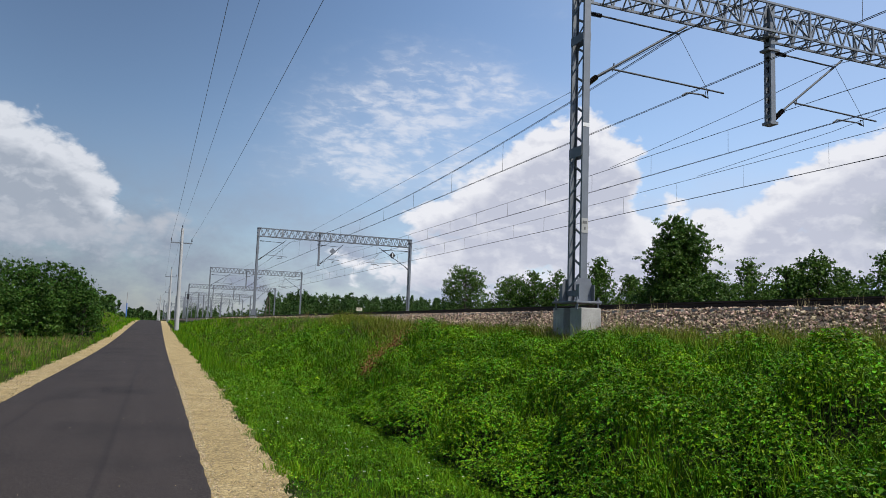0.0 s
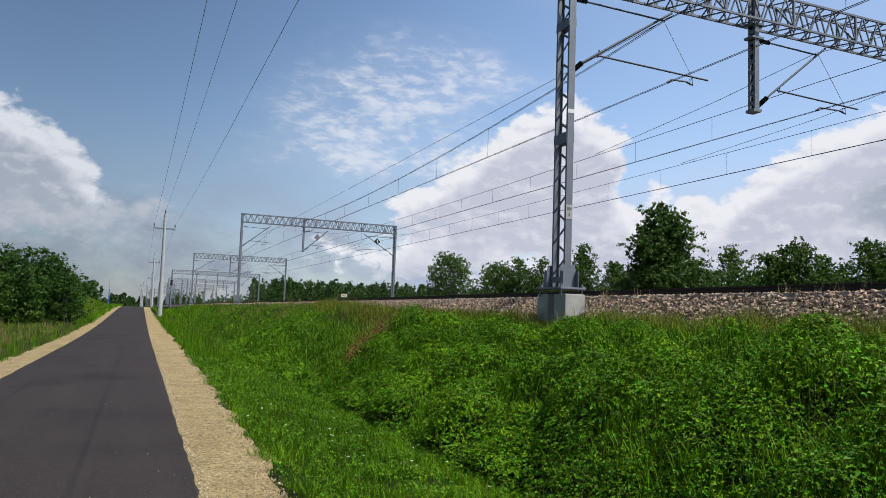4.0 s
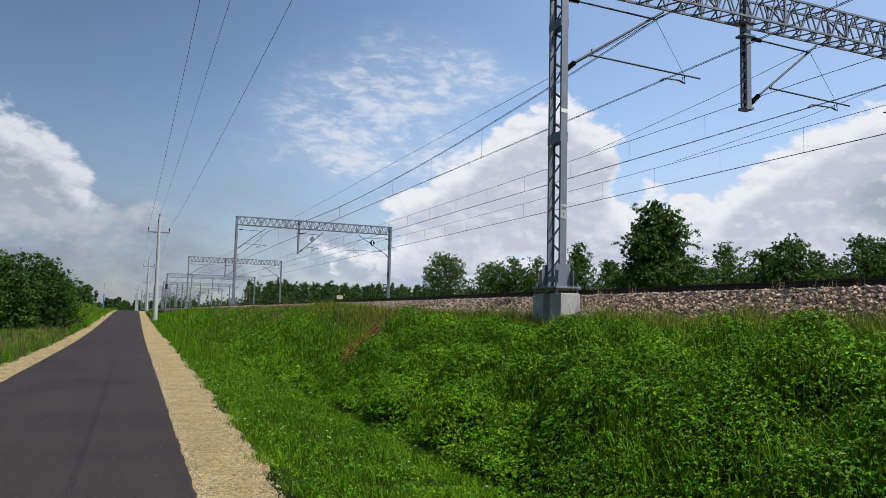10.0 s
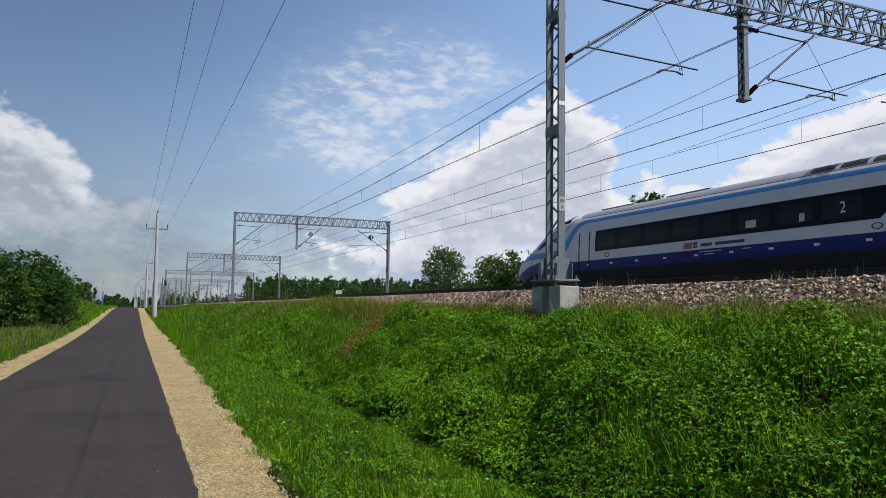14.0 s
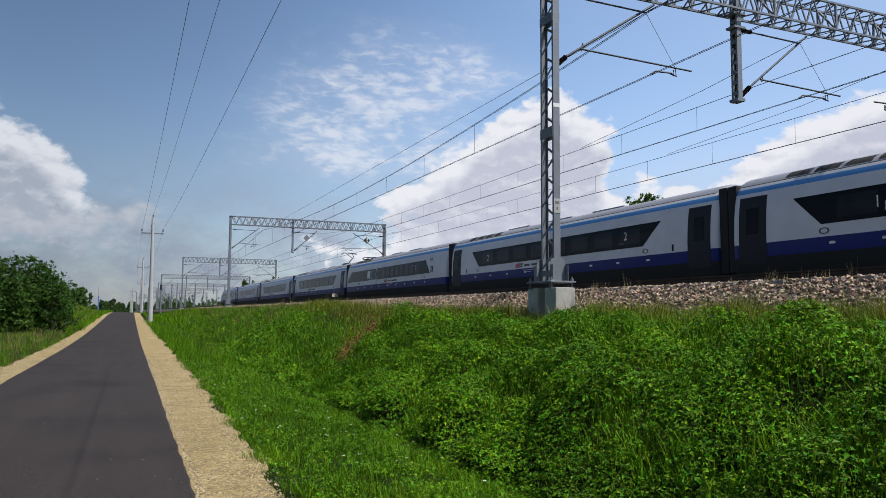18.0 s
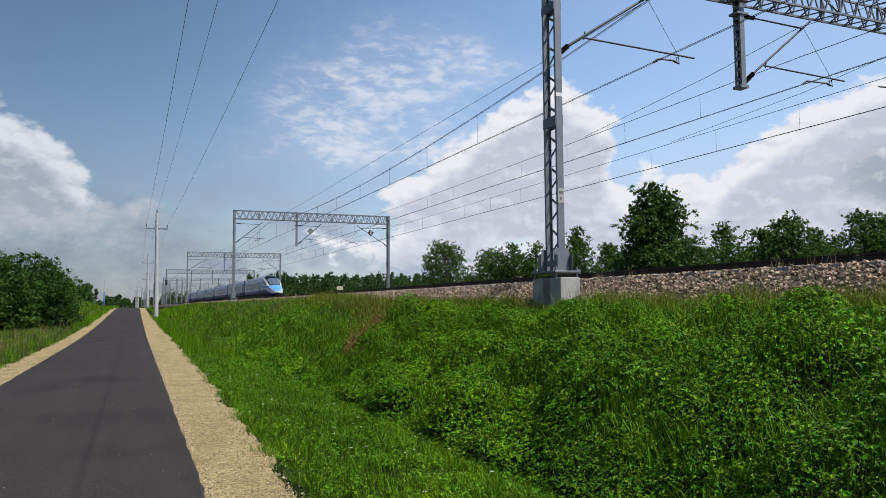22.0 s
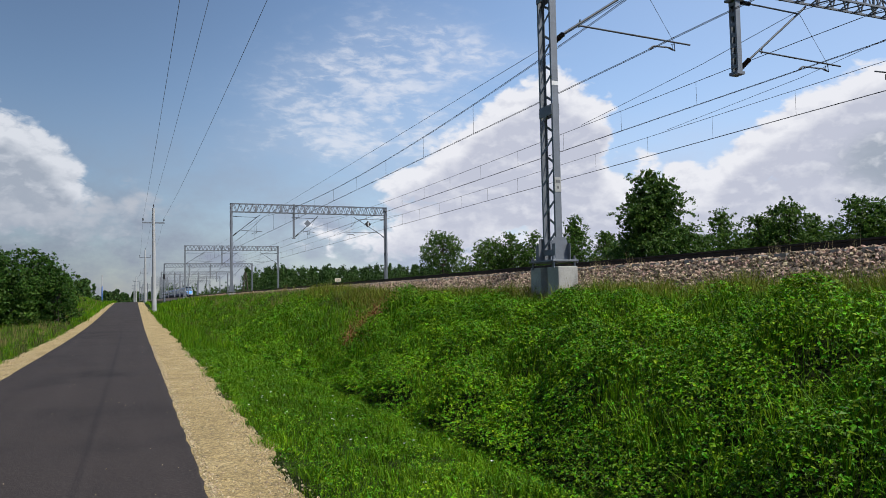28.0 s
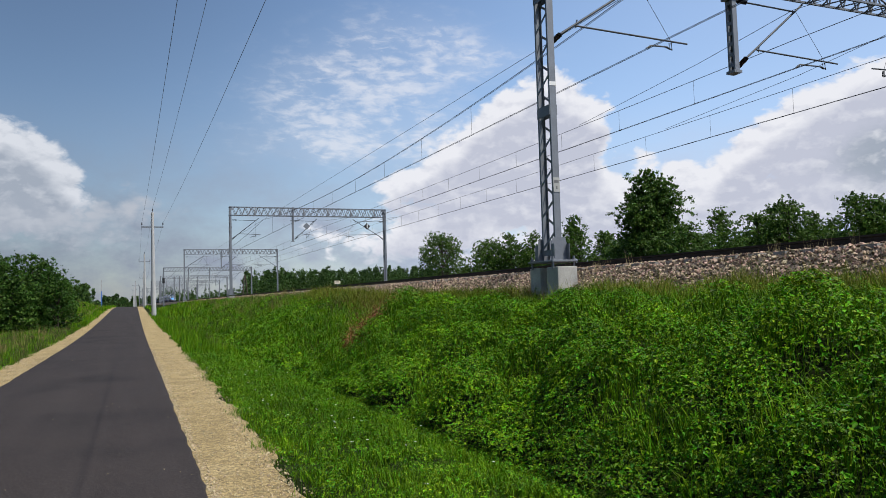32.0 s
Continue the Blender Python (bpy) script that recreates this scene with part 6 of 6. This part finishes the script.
def herbs(name, n, x0, x1, y0, y1, h, size, seed, mat, label, power=1.0, keep=None, leaves=11):
    """Leafy plants: pointed folded leaves round leaning stems."""
    rng = np.random.RandomState(seed)
    x, y = scatter(n, x0, x1, y0, y1, rng, power)
    if keep is not None:
        k = keep(x, y) > rng.uniform(0, 1, len(x))
        x, y = x[k], y[k]
    n = len(x)
    z = land(x, y)
    hh = h * rng.uniform(0.55, 1.2, n) * (0.3 + 1.2 * mound(x, y)) * (1 - 0.5 * smooth01(8.0, 9.2, x))
    lean = rng.normal(0, 0.2, (n, 2)) * hh[:, None]
    u = np.tile(np.linspace(0.3, 1.0, leaves), n) + rng.uniform(-0.05, 0.05, n * leaves)
    R = lambda q: np.repeat(q, leaves, 0)
    base = np.stack([R(x) + R(lean)[:, 0] * u ** 2, R(y) + R(lean)[:, 1] * u ** 2, R(z) + R(hh) * u], 1)
    a = np.tile(np.arange(leaves) * 2.4, n) + R(rng.uniform(0, 6.28, n)) + rng.normal(0, 0.3, n * leaves)
    s = R(size * rng.uniform(0.55, 1.4, n)) * rng.uniform(0.7, 1.2, n * leaves) * (1.25 - 0.55 * u) * (1 + np.maximum(0, R(y) - 10) * 0.02)
    out = np.stack([np.cos(a), np.sin(a), rng.normal(0.12, 0.38, n * leaves)], 1)
    sd = np.stack([-np.sin(a), np.cos(a), rng.normal(0, 0.5, n * leaves)], 1)
    s = s[:, None]
    p0 = base + out * s * 0.25
    mid = p0 + out * s * 0.8 - [0, 0, 1] * s * 0.1
    tip = p0 + out * s * 1.7 - [0, 0, 1] * s * 0.4
    up = np.array([0, 0, 1]) * s * 0.16
    V = np.stack([p0, mid + sd * s * 0.46 + up, tip, mid - sd * s * 0.46 + up], 1).reshape(-1, 3)
    i = np.arange(len(p0)) * 4
    F = np.concatenate([np.stack([i, i + 1, i + 2], 1), np.stack([i, i + 2, i + 3], 1)])
    return tagged(part(name, mesh_np(name, V, F), mat), label, "plants", kind="stuff")


def on_bank(x, y):
    return smooth01(3.6, 4.4, x) * (1 - smooth01(9.0, 9.9, x))


def fade_zone(x, y):
    """Seeding grass past the withered streak."""
    u = y - 18.2 - (x - 5.0) * 1.75
    return smooth01(0.0, 1.0, u) * (1 - smooth01(3.0, 9.0, u)) * smooth01(4.2, 5.0, x)


def sprigs(name, n, x0, x1, y0, y1, size, seed, mat, label, power=1.0, keep=None, sink=0.085, per=3, flat=None):
    """Three-part leaves that lie over the heaped cover, facing outwards and up, some deeper inside."""
    rng = np.random.RandomState(seed)
    x, y = scatter(n, x0, x1, y0, y1, rng, power)
    if keep is not None:
        k = keep(x, y) > rng.uniform(0, 1, len(x))
        x, y = x[k], y[k]
    n = len(x)
    e = 0.05
    gx, gy = (land(x + e, y) - land(x - e, y)) / (2 * e), (land(x, y + e) - land(x, y - e)) / (2 * e)
    if flat is None:
        h, cx, cy = cover_height(x, y)
        gx, gy = gx + cx, gy + cy
    else:
        h = flat * rng.uniform(0.3, 1.0, n)
    nrm = np.stack([-gx, -gy, np.ones(n)], 1)
    nrm /= np.linalg.norm(nrm, axis=1, keepdims=True)
    P = np.stack([x, y, land(x, y) + h], 1) - nrm * np.minimum(rng.exponential(sink, n), 0.3)[:, None] + nrm * 0.02
    N = nrm * 0.8 + [0, 0, 0.45] + rng.normal(0, 0.42, (n, 3))
    N /= np.linalg.norm(N, axis=1, keepdims=True)
    T = np.cross(N, rng.normal(size=(n, 3)))
    T /= np.linalg.norm(T, axis=1, keepdims=True)
    S = np.cross(N, T)
    s0 = size * rng.uniform(0.55, 1.35, n) * (1 + np.maximum(0, y - 9) * 0.025)
    out = []
    for q in range(per):
        a = (q - (per - 1) / 2) * 1.25 + rng.normal(0, 0.2, n)
        s = (s0 * (1.0 if q == per // 2 else 0.82))[:, None]
        d = T * np.cos(a)[:, None] + S * np.sin(a)[:, None]
        w = np.cross(N, d)
        base = P + d * s * 0.15
        mid = base + d * s * 0.55
        tip = base + d * s * 1.35 - N * s * rng.uniform(0.0, 0.5, (n, 1))
        up = N * s * 0.14
        out.append(np.stack([base, mid + w * s * 0.42 + up, tip, mid - w * s * 0.42 + up], 1))
    V = np.concatenate(out).reshape(-1, 3)
    i = np.arange(len(V) // 4) * 4
    F = np.concatenate([np.stack([i, i + 1, i + 2], 1), np.stack([i, i + 2, i + 3], 1)])
    return tagged(part(name, mesh_np(name, V, F), mat), label, "plants", kind="stuff")


def arching(name, tufts, per, x0, x1, y0, y1, h, w, seed, mat, label, power=1.0, keep=None, spread=0.06, lean=0.55, base=on_cover):
    """Tufts of long grass: blades that rise together and bend over at the tips."""
    rng = np.random.RandomState(seed)
    x, y = scatter(tufts, x0, x1, y0, y1, rng, power)
    if keep is not None:
        k = keep(x, y) > rng.uniform(0, 1, len(x))
        x, y = x[k], y[k]
    th = h * rng.uniform(0.6, 1.3, len(x)) * (1 - 0.5 * smooth01(8.0, 9.2, x))
    tilt = rng.normal(0, 0.16, (len(x), 2))
    x, y, th, tilt = np.repeat(x, per), np.repeat(y, per), np.repeat(th, per), np.repeat(tilt, per, 0)
    n = len(x)
    a = rng.uniform(0, 6.2832, n)
    d = np.stack([np.cos(a), np.sin(a), np.zeros(n)], 1)
    x, y = x + d[:, 0] * rng.uniform(0, spread, n), y + d[:, 1] * rng.uniform(0, spread, n)
    hh = th * rng.uniform(0.55, 1.1, n)
    L = d * (hh * lean * rng.uniform(0.3, 1.2, n))[:, None]
    L[:, :2] += tilt * hh[:, None]
    side = np.stack([-np.sin(a), np.cos(a), np.zeros(n)], 1) * (w / 2 * rng.uniform(0.6, 1.3, n) * (1 + np.maximum(0, y - 9) * 0.03))[:, None]
    p = np.stack([x, y, base(x, y) - 0.03], 1)
    up = np.zeros((n, 3))
    up[:, 2] = hh
    m1, m2 = p + up * 0.5 + L * 0.2, p + up * 0.85 + L * 0.6
    t = p + up * rng.uniform(0.72, 1.0, n)[:, None] + L * 1.15
    V = np.stack([p - side * 0.6, p + side * 0.6, m1 + side, m1 - side, m2 + side * 0.7, m2 - side * 0.7, t], 1).reshape(-1, 3)
    i = np.arange(n) * 7
    F = np.concatenate([np.stack(q, 1) for q in ((i, i + 1, i + 2), (i, i + 2, i + 3), (i + 3, i + 2, i + 4), (i + 3, i + 4, i + 5), (i + 5, i + 4, i + 6))])
    return tagged(part(name, mesh_np(name, V, F), mat), label, "grass", kind="stuff")


def clear_of_mast(x, y):
    """Thin growth in front of the near footing."""
    return 1 - 0.93 * np.exp(-((y - 15.4) / 1.25) ** 4) * smooth01(8.5, 8.9, x)


def leafy(x, y):
    """Where leaves, rather than grass, cover the bank."""
    z = np.clip(1.35 - 1.15 * grassy(x, y), 0.25, 1)
    return z * (1 - 0.9 * np.clip(2.0 * rust_zone(x, y), 0, 1)) * (1 - 0.75 * fade_zone(x, y)) * (1 - 0.55 * smooth01(8.4, 9.3, x)) * smooth01(3.55, 3.8, x) * clear_of_mast(x, y)


def grassy(x, y):
    """Drifts of long grass, more of them towards the near end."""
    return np.clip(1.7 * patchy(x, y, 2.0, 77) - 0.55 + 0.35 * (1 - smooth01(4.0, 10.0, y)) + 0.3 * smooth01(6.5, 8.0, x), 0, 1) * smooth01(4.0, 4.6, x)


def verge(x, y):
    edge = shoulder_edge(y) + road_shift(y) + 0.05 * np.sin(y * 2.3) + 0.04 * np.sin(y * 5.1 + 1)
    return smooth01(-0.06, 0.06, x - edge) * (1 - smooth01(3.75, 4.2, x))


# the bank, from its foot to the ballast
sprigs("bank_brambles", 130000, 3.6, 9.3, 2.6, 17.5, 0.027, 81, HERB, "heaps of bramble and weed leaves on the embankment", 1.0, leafy)
sprigs("bank_brambles", 42000, 3.6, 9.3, 17.5, 36, 0.032, 82, HERB, "heaps of weed leaves farther along the embankment", 1.15, leafy, 0.05)
sprigs("bank_herbs", 9000, 4.0, 8.6, 2.6, 9.5, 0.036, 83, HERB, "large bright leaves of nettles and brambles on the near bank", 1.0, lambda x, y: np.clip(2.2 * patchy(x, y, 1.0, 84) - 0.5, 0, 1), 0.02)
arching("bank_grass", 7500, 8, 4.1, 9.3, 2.2, 16, 0.27, 0.0085, 22, GRASS, "tufts of arching green grass on the embankment", 1.0, grassy)
arching("bank_grass", 4200, 7, 4.0, 9.4, 15, 30, 0.30, 0.012, 23, GRASS, "tufts of arching green grass on the embankment", 1.0, lambda x, y: (0.3 + 0.5 * grassy(x, y)) * (1 - np.clip(2.4 * rust_zone(x, y), 0, 1)))
grass("bank_grass", 60000, 4.0, 9.4, 2.2, 26, 0.3, 0.009, 31, GRASS, "thin green grass between the leaves", 1.1, lambda x, y: (0.25 + 0.6 * mound(x, y)) * (1 - np.clip(2.4 * rust_zone(x, y), 0, 1)), 0.5, 10, 0.09, on_cover)
grass("bank_grass", 90000, 1.5, 9.6, 24, 75, 0.26, 0.013, 32, GRASS, "green grass on the embankment farther along", 1.2, lambda x, y: 0.8 * smooth01(-0.1, 0.1, x - shoulder_edge(y) - road_shift(y)))
grass("bank_grass", 24000, 2.2, 10.0, 70, 140, 0.4, 0.03, 24, GRASS, "green grass on the far embankment")
herbs("bank_herbs", 4500, 3.9, 9.3, 30, 75, 0.3, 0.032, 27, HERB, "leafy weeds on the embankment", 1.4, lambda x, y: on_bank(x, y) * np.clip(0.35 + 1.2 * patchy(x, y, 2.6, 77), 0, 1), 6)
herbs("withered_weeds", 15000, 4.6, 9.0, 16, 27, 0.5, 0.028, 33, RUST_PLANT, "reddish brown withered weeds on the slope", 1.0, rust_zone, 9)
grass("fading_grass", 42000, 4.2, 9.5, 18.5, 42, 0.28, 0.009, 39, FADING, "dull brownish green seeding grass in the hollow", 1.0, fade_zone, 0.35, 14, 0.08)
grass("fading_grass", 30000, 3.0, 9.6, 28, 75, 0.3, 0.012, 40, FADING, "dull green seeding grass on the far bank", 1.3, lambda x, y: np.clip(1.6 * patchy(x, y, 7, 41) - 0.4, 0, 1), 0.4, 14, 0.1)
grass("seeding_grass", 70000, 8.2, 9.9, 1.0, 70, 0.2, 0.006, 28, DRYGRASS, "thin yellowish seeding grass along the ballast", 1.4, lambda x, y: np.clip(patchy(x, y, 3.5, 5) * 1.9 - 0.5, 0.06, 1) * smooth01(8.0, 9.2, x), 0.4, 12, 0.08)
grass("rusty_seed_heads", 9000, 8.0, 9.5, 16, 34, 0.28, 0.006, 38, RUST_PLANT, "reddish brown seeding stalks at the top of the bank", 1.0, lambda x, y: np.clip(1.9 * patchy(x, y, 4.5, 16) - 0.8, 0, 1), 0.3, 10, 0.12)
grass("seeding_grass", 20000, 6.5, 10.0, 26, 120, 0.36, 0.010, 34, DRYGRASS, "yellowish grass heads on the far bank", 1.0, lambda x, y: np.clip(1.6 * patchy(x, y, 8, 15) - 0.6, 0, 1))
grass("crest_grass", 110000, 8.0, 9.75, 1.0, 40, 0.34, 0.008, 47, CREST, "yellowish green grass along the top of the bank", 1.35, lambda x, y: (0.35 + 0.65 * mound(x, y)) * smooth01(7.9, 8.7, x) * clear_of_mast(x, y), 0.45, 12, 0.08)
sprigs("crest_weeds", 9000, 8.3, 9.7, 2.0, 24, 0.026, 48, HERB, "leafy weeds along the top of the bank", 1.2, lambda x, y: np.clip(2.0 * patchy(x, y, 1.4, 49) - 0.5, 0.05, 1) * clear_of_mast(x, y), 0.04, 3, 0.3)
# between the shoulder and the ditch
grass("roadside_grass", 150000, 1.25, 4.1, 3.0, 26, 0.11, 0.006, 21, GRASS, "short lush green grass beside the gravel shoulder", 1.35, verge, 0.6, 12, 0.06)
arching("roadside_grass", 3800, 7, 1.4, 4.2, 3.5, 26, 0.15, 0.007, 41, GRASS, "longer grass tufts leaning over the ditch", 1.3, lambda x, y: verge(x, y) * np.clip(1.8 * patchy(x, y, 1.3, 43) - 0.4, 0, 1), 0.05, 0.7, land)
sprigs("ditch_herbs", 26000, 1.3, 4.0, 3.5, 24, 0.02, 26, HERB, "low leafy weeds along the ditch", 1.35, lambda x, y: verge(x, y) * np.clip(2.0 * patchy(x, y, 1.1, 45) - 0.45, 0.1, 1), 0.02, 3, 0.14)
# across the road
grass("verge_grass", 24000, -7.0, -2.9, 55, 140, 0.3, 0.02, 37, GRASS, "green verge grass along the far road")
grass("verge_grass", 50000, -9.0, -2.95, 8, 60, 0.2, 0.011, 29, GRASS, "green verge grass beside the road", 1.3)
grass("fading_grass", 18000, -9.0, -3.0, 9, 60, 0.24, 0.013, 93, FADING, "dull seeding grass beside the road", 1.3)
grass("meadow_grass", 26000, -16.0, -3.6, 14, 120, 0.36, 0.014, 30, DRYGRASS, "yellowish meadow grass beyond the road", 1.3)
grass("roadside_grass", 20000, 1.29, 9.6, -14, 3.2, 0.25, 0.022, 91, GRASS, "green grass beside the gravel shoulder")
grass("verge_grass", 16000, -9.0, -3.0, -14, 9, 0.22, 0.022, 92, GRASS, "green verge grass beside the road")
grass("track_weeds", 700, 10.7, 11.5, 3, 20, 0.3, 0.007, 35, STALK, "thin dry grass stalks beside the rail", 1.0, lambda x, y: np.clip(2.2 * patchy(x, y, 2.5, 44) - 0.8, 0, 1), 0.3, 6, 0.05, bed_h)


def flowers(n, x0, x1, y0, y1, seed):
    rng = np.random.RandomState(seed)
    v, f = [], []
    for k in range(n):
        x, y = rng.uniform(x0, x1), rng.uniform(y0, y1)
        z, r = float(land(x, y)) + rng.uniform(0.1, 0.18), rng.uniform(0.007, 0.013)
        for j in range(5):
            a = j * 1.2566 + rng.uniform(0, 0.3)
            i = len(v)
            c, s = math.cos(a), math.sin(a)
            v += [(x, y, z), (x + r * (c - 0.4 * s), y + r * (s + 0.4 * c), z + 0.006), (x + 1.5 * r * c, y + 1.5 * r * s, z + 0.003), (x + r * (c + 0.4 * s), y + r * (s - 0.4 * c), z + 0.006)]
            f.append([i, i + 1, i + 2, i + 3])
    return tagged(part("white_flowers", mesh_np("white_flowers", v, f), PETAL), "tiny white clover flowers in the grass", "flowers", kind="stuff")


flowers(60, 1.5, 3.4, 5.5, 20, 61)
flowers(40, -5.0, -3.3, 20, 34, 62)


# ---- loose stones ----
def stones(name, x, y, z, size, rng, mat, label, category):
    """Angular stones: each a squashed, jittered octahedron-like block."""
    n = len(x)
    base = np.array([(1, 0, 0), (0, 1, 0), (-1, 0, 0), (0, -1, 0), (0.5, 0.5, 0.75), (-0.5, 0.5, 0.8), (-0.5, -0.5, 0.7), (0.5, -0.5, 0.8)], float)
    face = np.array([(0, 1, 4), (1, 2, 5), (2, 3, 6), (3, 0, 7), (1, 5, 4), (2, 6, 5), (3, 7, 6), (0, 4, 7), (4, 5, 6), (4, 6, 7)])
    P = base[None] + rng.normal(0, 0.16, (n, 8, 3))
    q = rng.normal(size=(n, 4))
    q /= np.linalg.norm(q, axis=1, keepdims=True)
    a, b, c, d = q.T
    Rm = np.stack([np.stack([1 - 2 * (c * c + d * d), 2 * (b * c - a * d), 2 * (b * d + a * c)], 1), np.stack([2 * (b * c + a * d), 1 - 2 * (b * b + d * d), 2 * (c * d - a * b)], 1), np.stack([2 * (b * d - a * c), 2 * (c * d + a * b), 1 - 2 * (b * b + c * c)], 1)], 1)
    P = np.einsum("nij,nkj->nki", Rm, P * (rng.uniform(0.6, 1.0, (n, 1, 3)))) * size[:, None, None]
    P += np.stack([x, y, z], 1)[:, None]
    F = (face[None] + (np.arange(n) * 8)[:, None, None]).reshape(-1, 3)
    return tagged(part(name, mesh_np(name, P.reshape(-1, 3), F), mat), label, category, kind="stuff")


rng = np.random.RandomState(51)
n = 28000
x, y = rng.uniform(9.75, 11.58, n), -4 + 64 * rng.uniform(0, 1, n) ** 1.5
stones("ballast_stones", x, y, bed_h(x, y) + rng.uniform(-0.01, 0.03, n), rng.uniform(0.026, 0.056, n), rng, STONE, "angular pinkish grey ballast stones", "ballast")
n = 5000
x, y = rng.uniform(9.9, 11.5, n), 60 + 70 * rng.uniform(0, 1, n)
stones("ballast_stones", x, y, bed_h(x, y) + 0.01, rng.uniform(0.05, 0.08, n), rng, STONE, "angular pinkish grey ballast stones", "ballast")
n = 9000
y = 4.5 + 22 * rng.uniform(0, 1, n) ** 2.2
x = rng.choice([0.0, 1.0], n, p=[0.35, 0.65])
x = np.where(x > 0, np.where(rng.uniform(0, 1, n) < 0.4, 0.61 + np.abs(rng.normal(0, 0.05, n)), np.where(rng.uniform(0, 1, n) < 0.5, shoulder_edge(y) - 0.12 + rng.normal(0, 0.07, n), rng.uniform(0.63, 1.28, n))), rng.uniform(-3.1, -2.3, n)) + road_shift(y)
stones("shoulder_chips", x, y, np.maximum(land(x, y), rise(y) - 0.02) + 0.015, rng.uniform(0.004, 0.013, n) * (1 + y * 0.03), rng, PEBBLE, "loose pale limestone chips on the shoulder", "gravel")
n = 90
y = 5 + 30 * rng.uniform(0, 1, n) ** 1.5
x = np.clip(0.6 - np.abs(rng.normal(0, 0.8, n)), -2.2, 0.55) + road_shift(y)
stones("stray_chips", x, y, rise(y) + 0.028, rng.uniform(0.003, 0.009, n), rng, PEBBLE, "stray pale stone chips on the asphalt", "gravel")
grass("dry_stalks", 1400, 9.2, 10.0, 14.4, 17.4, 0.3, 0.006, 71, STALK, "pale dry stalks round the concrete footing", 1.0, None, 0.8, 8, 0.07)

motions()
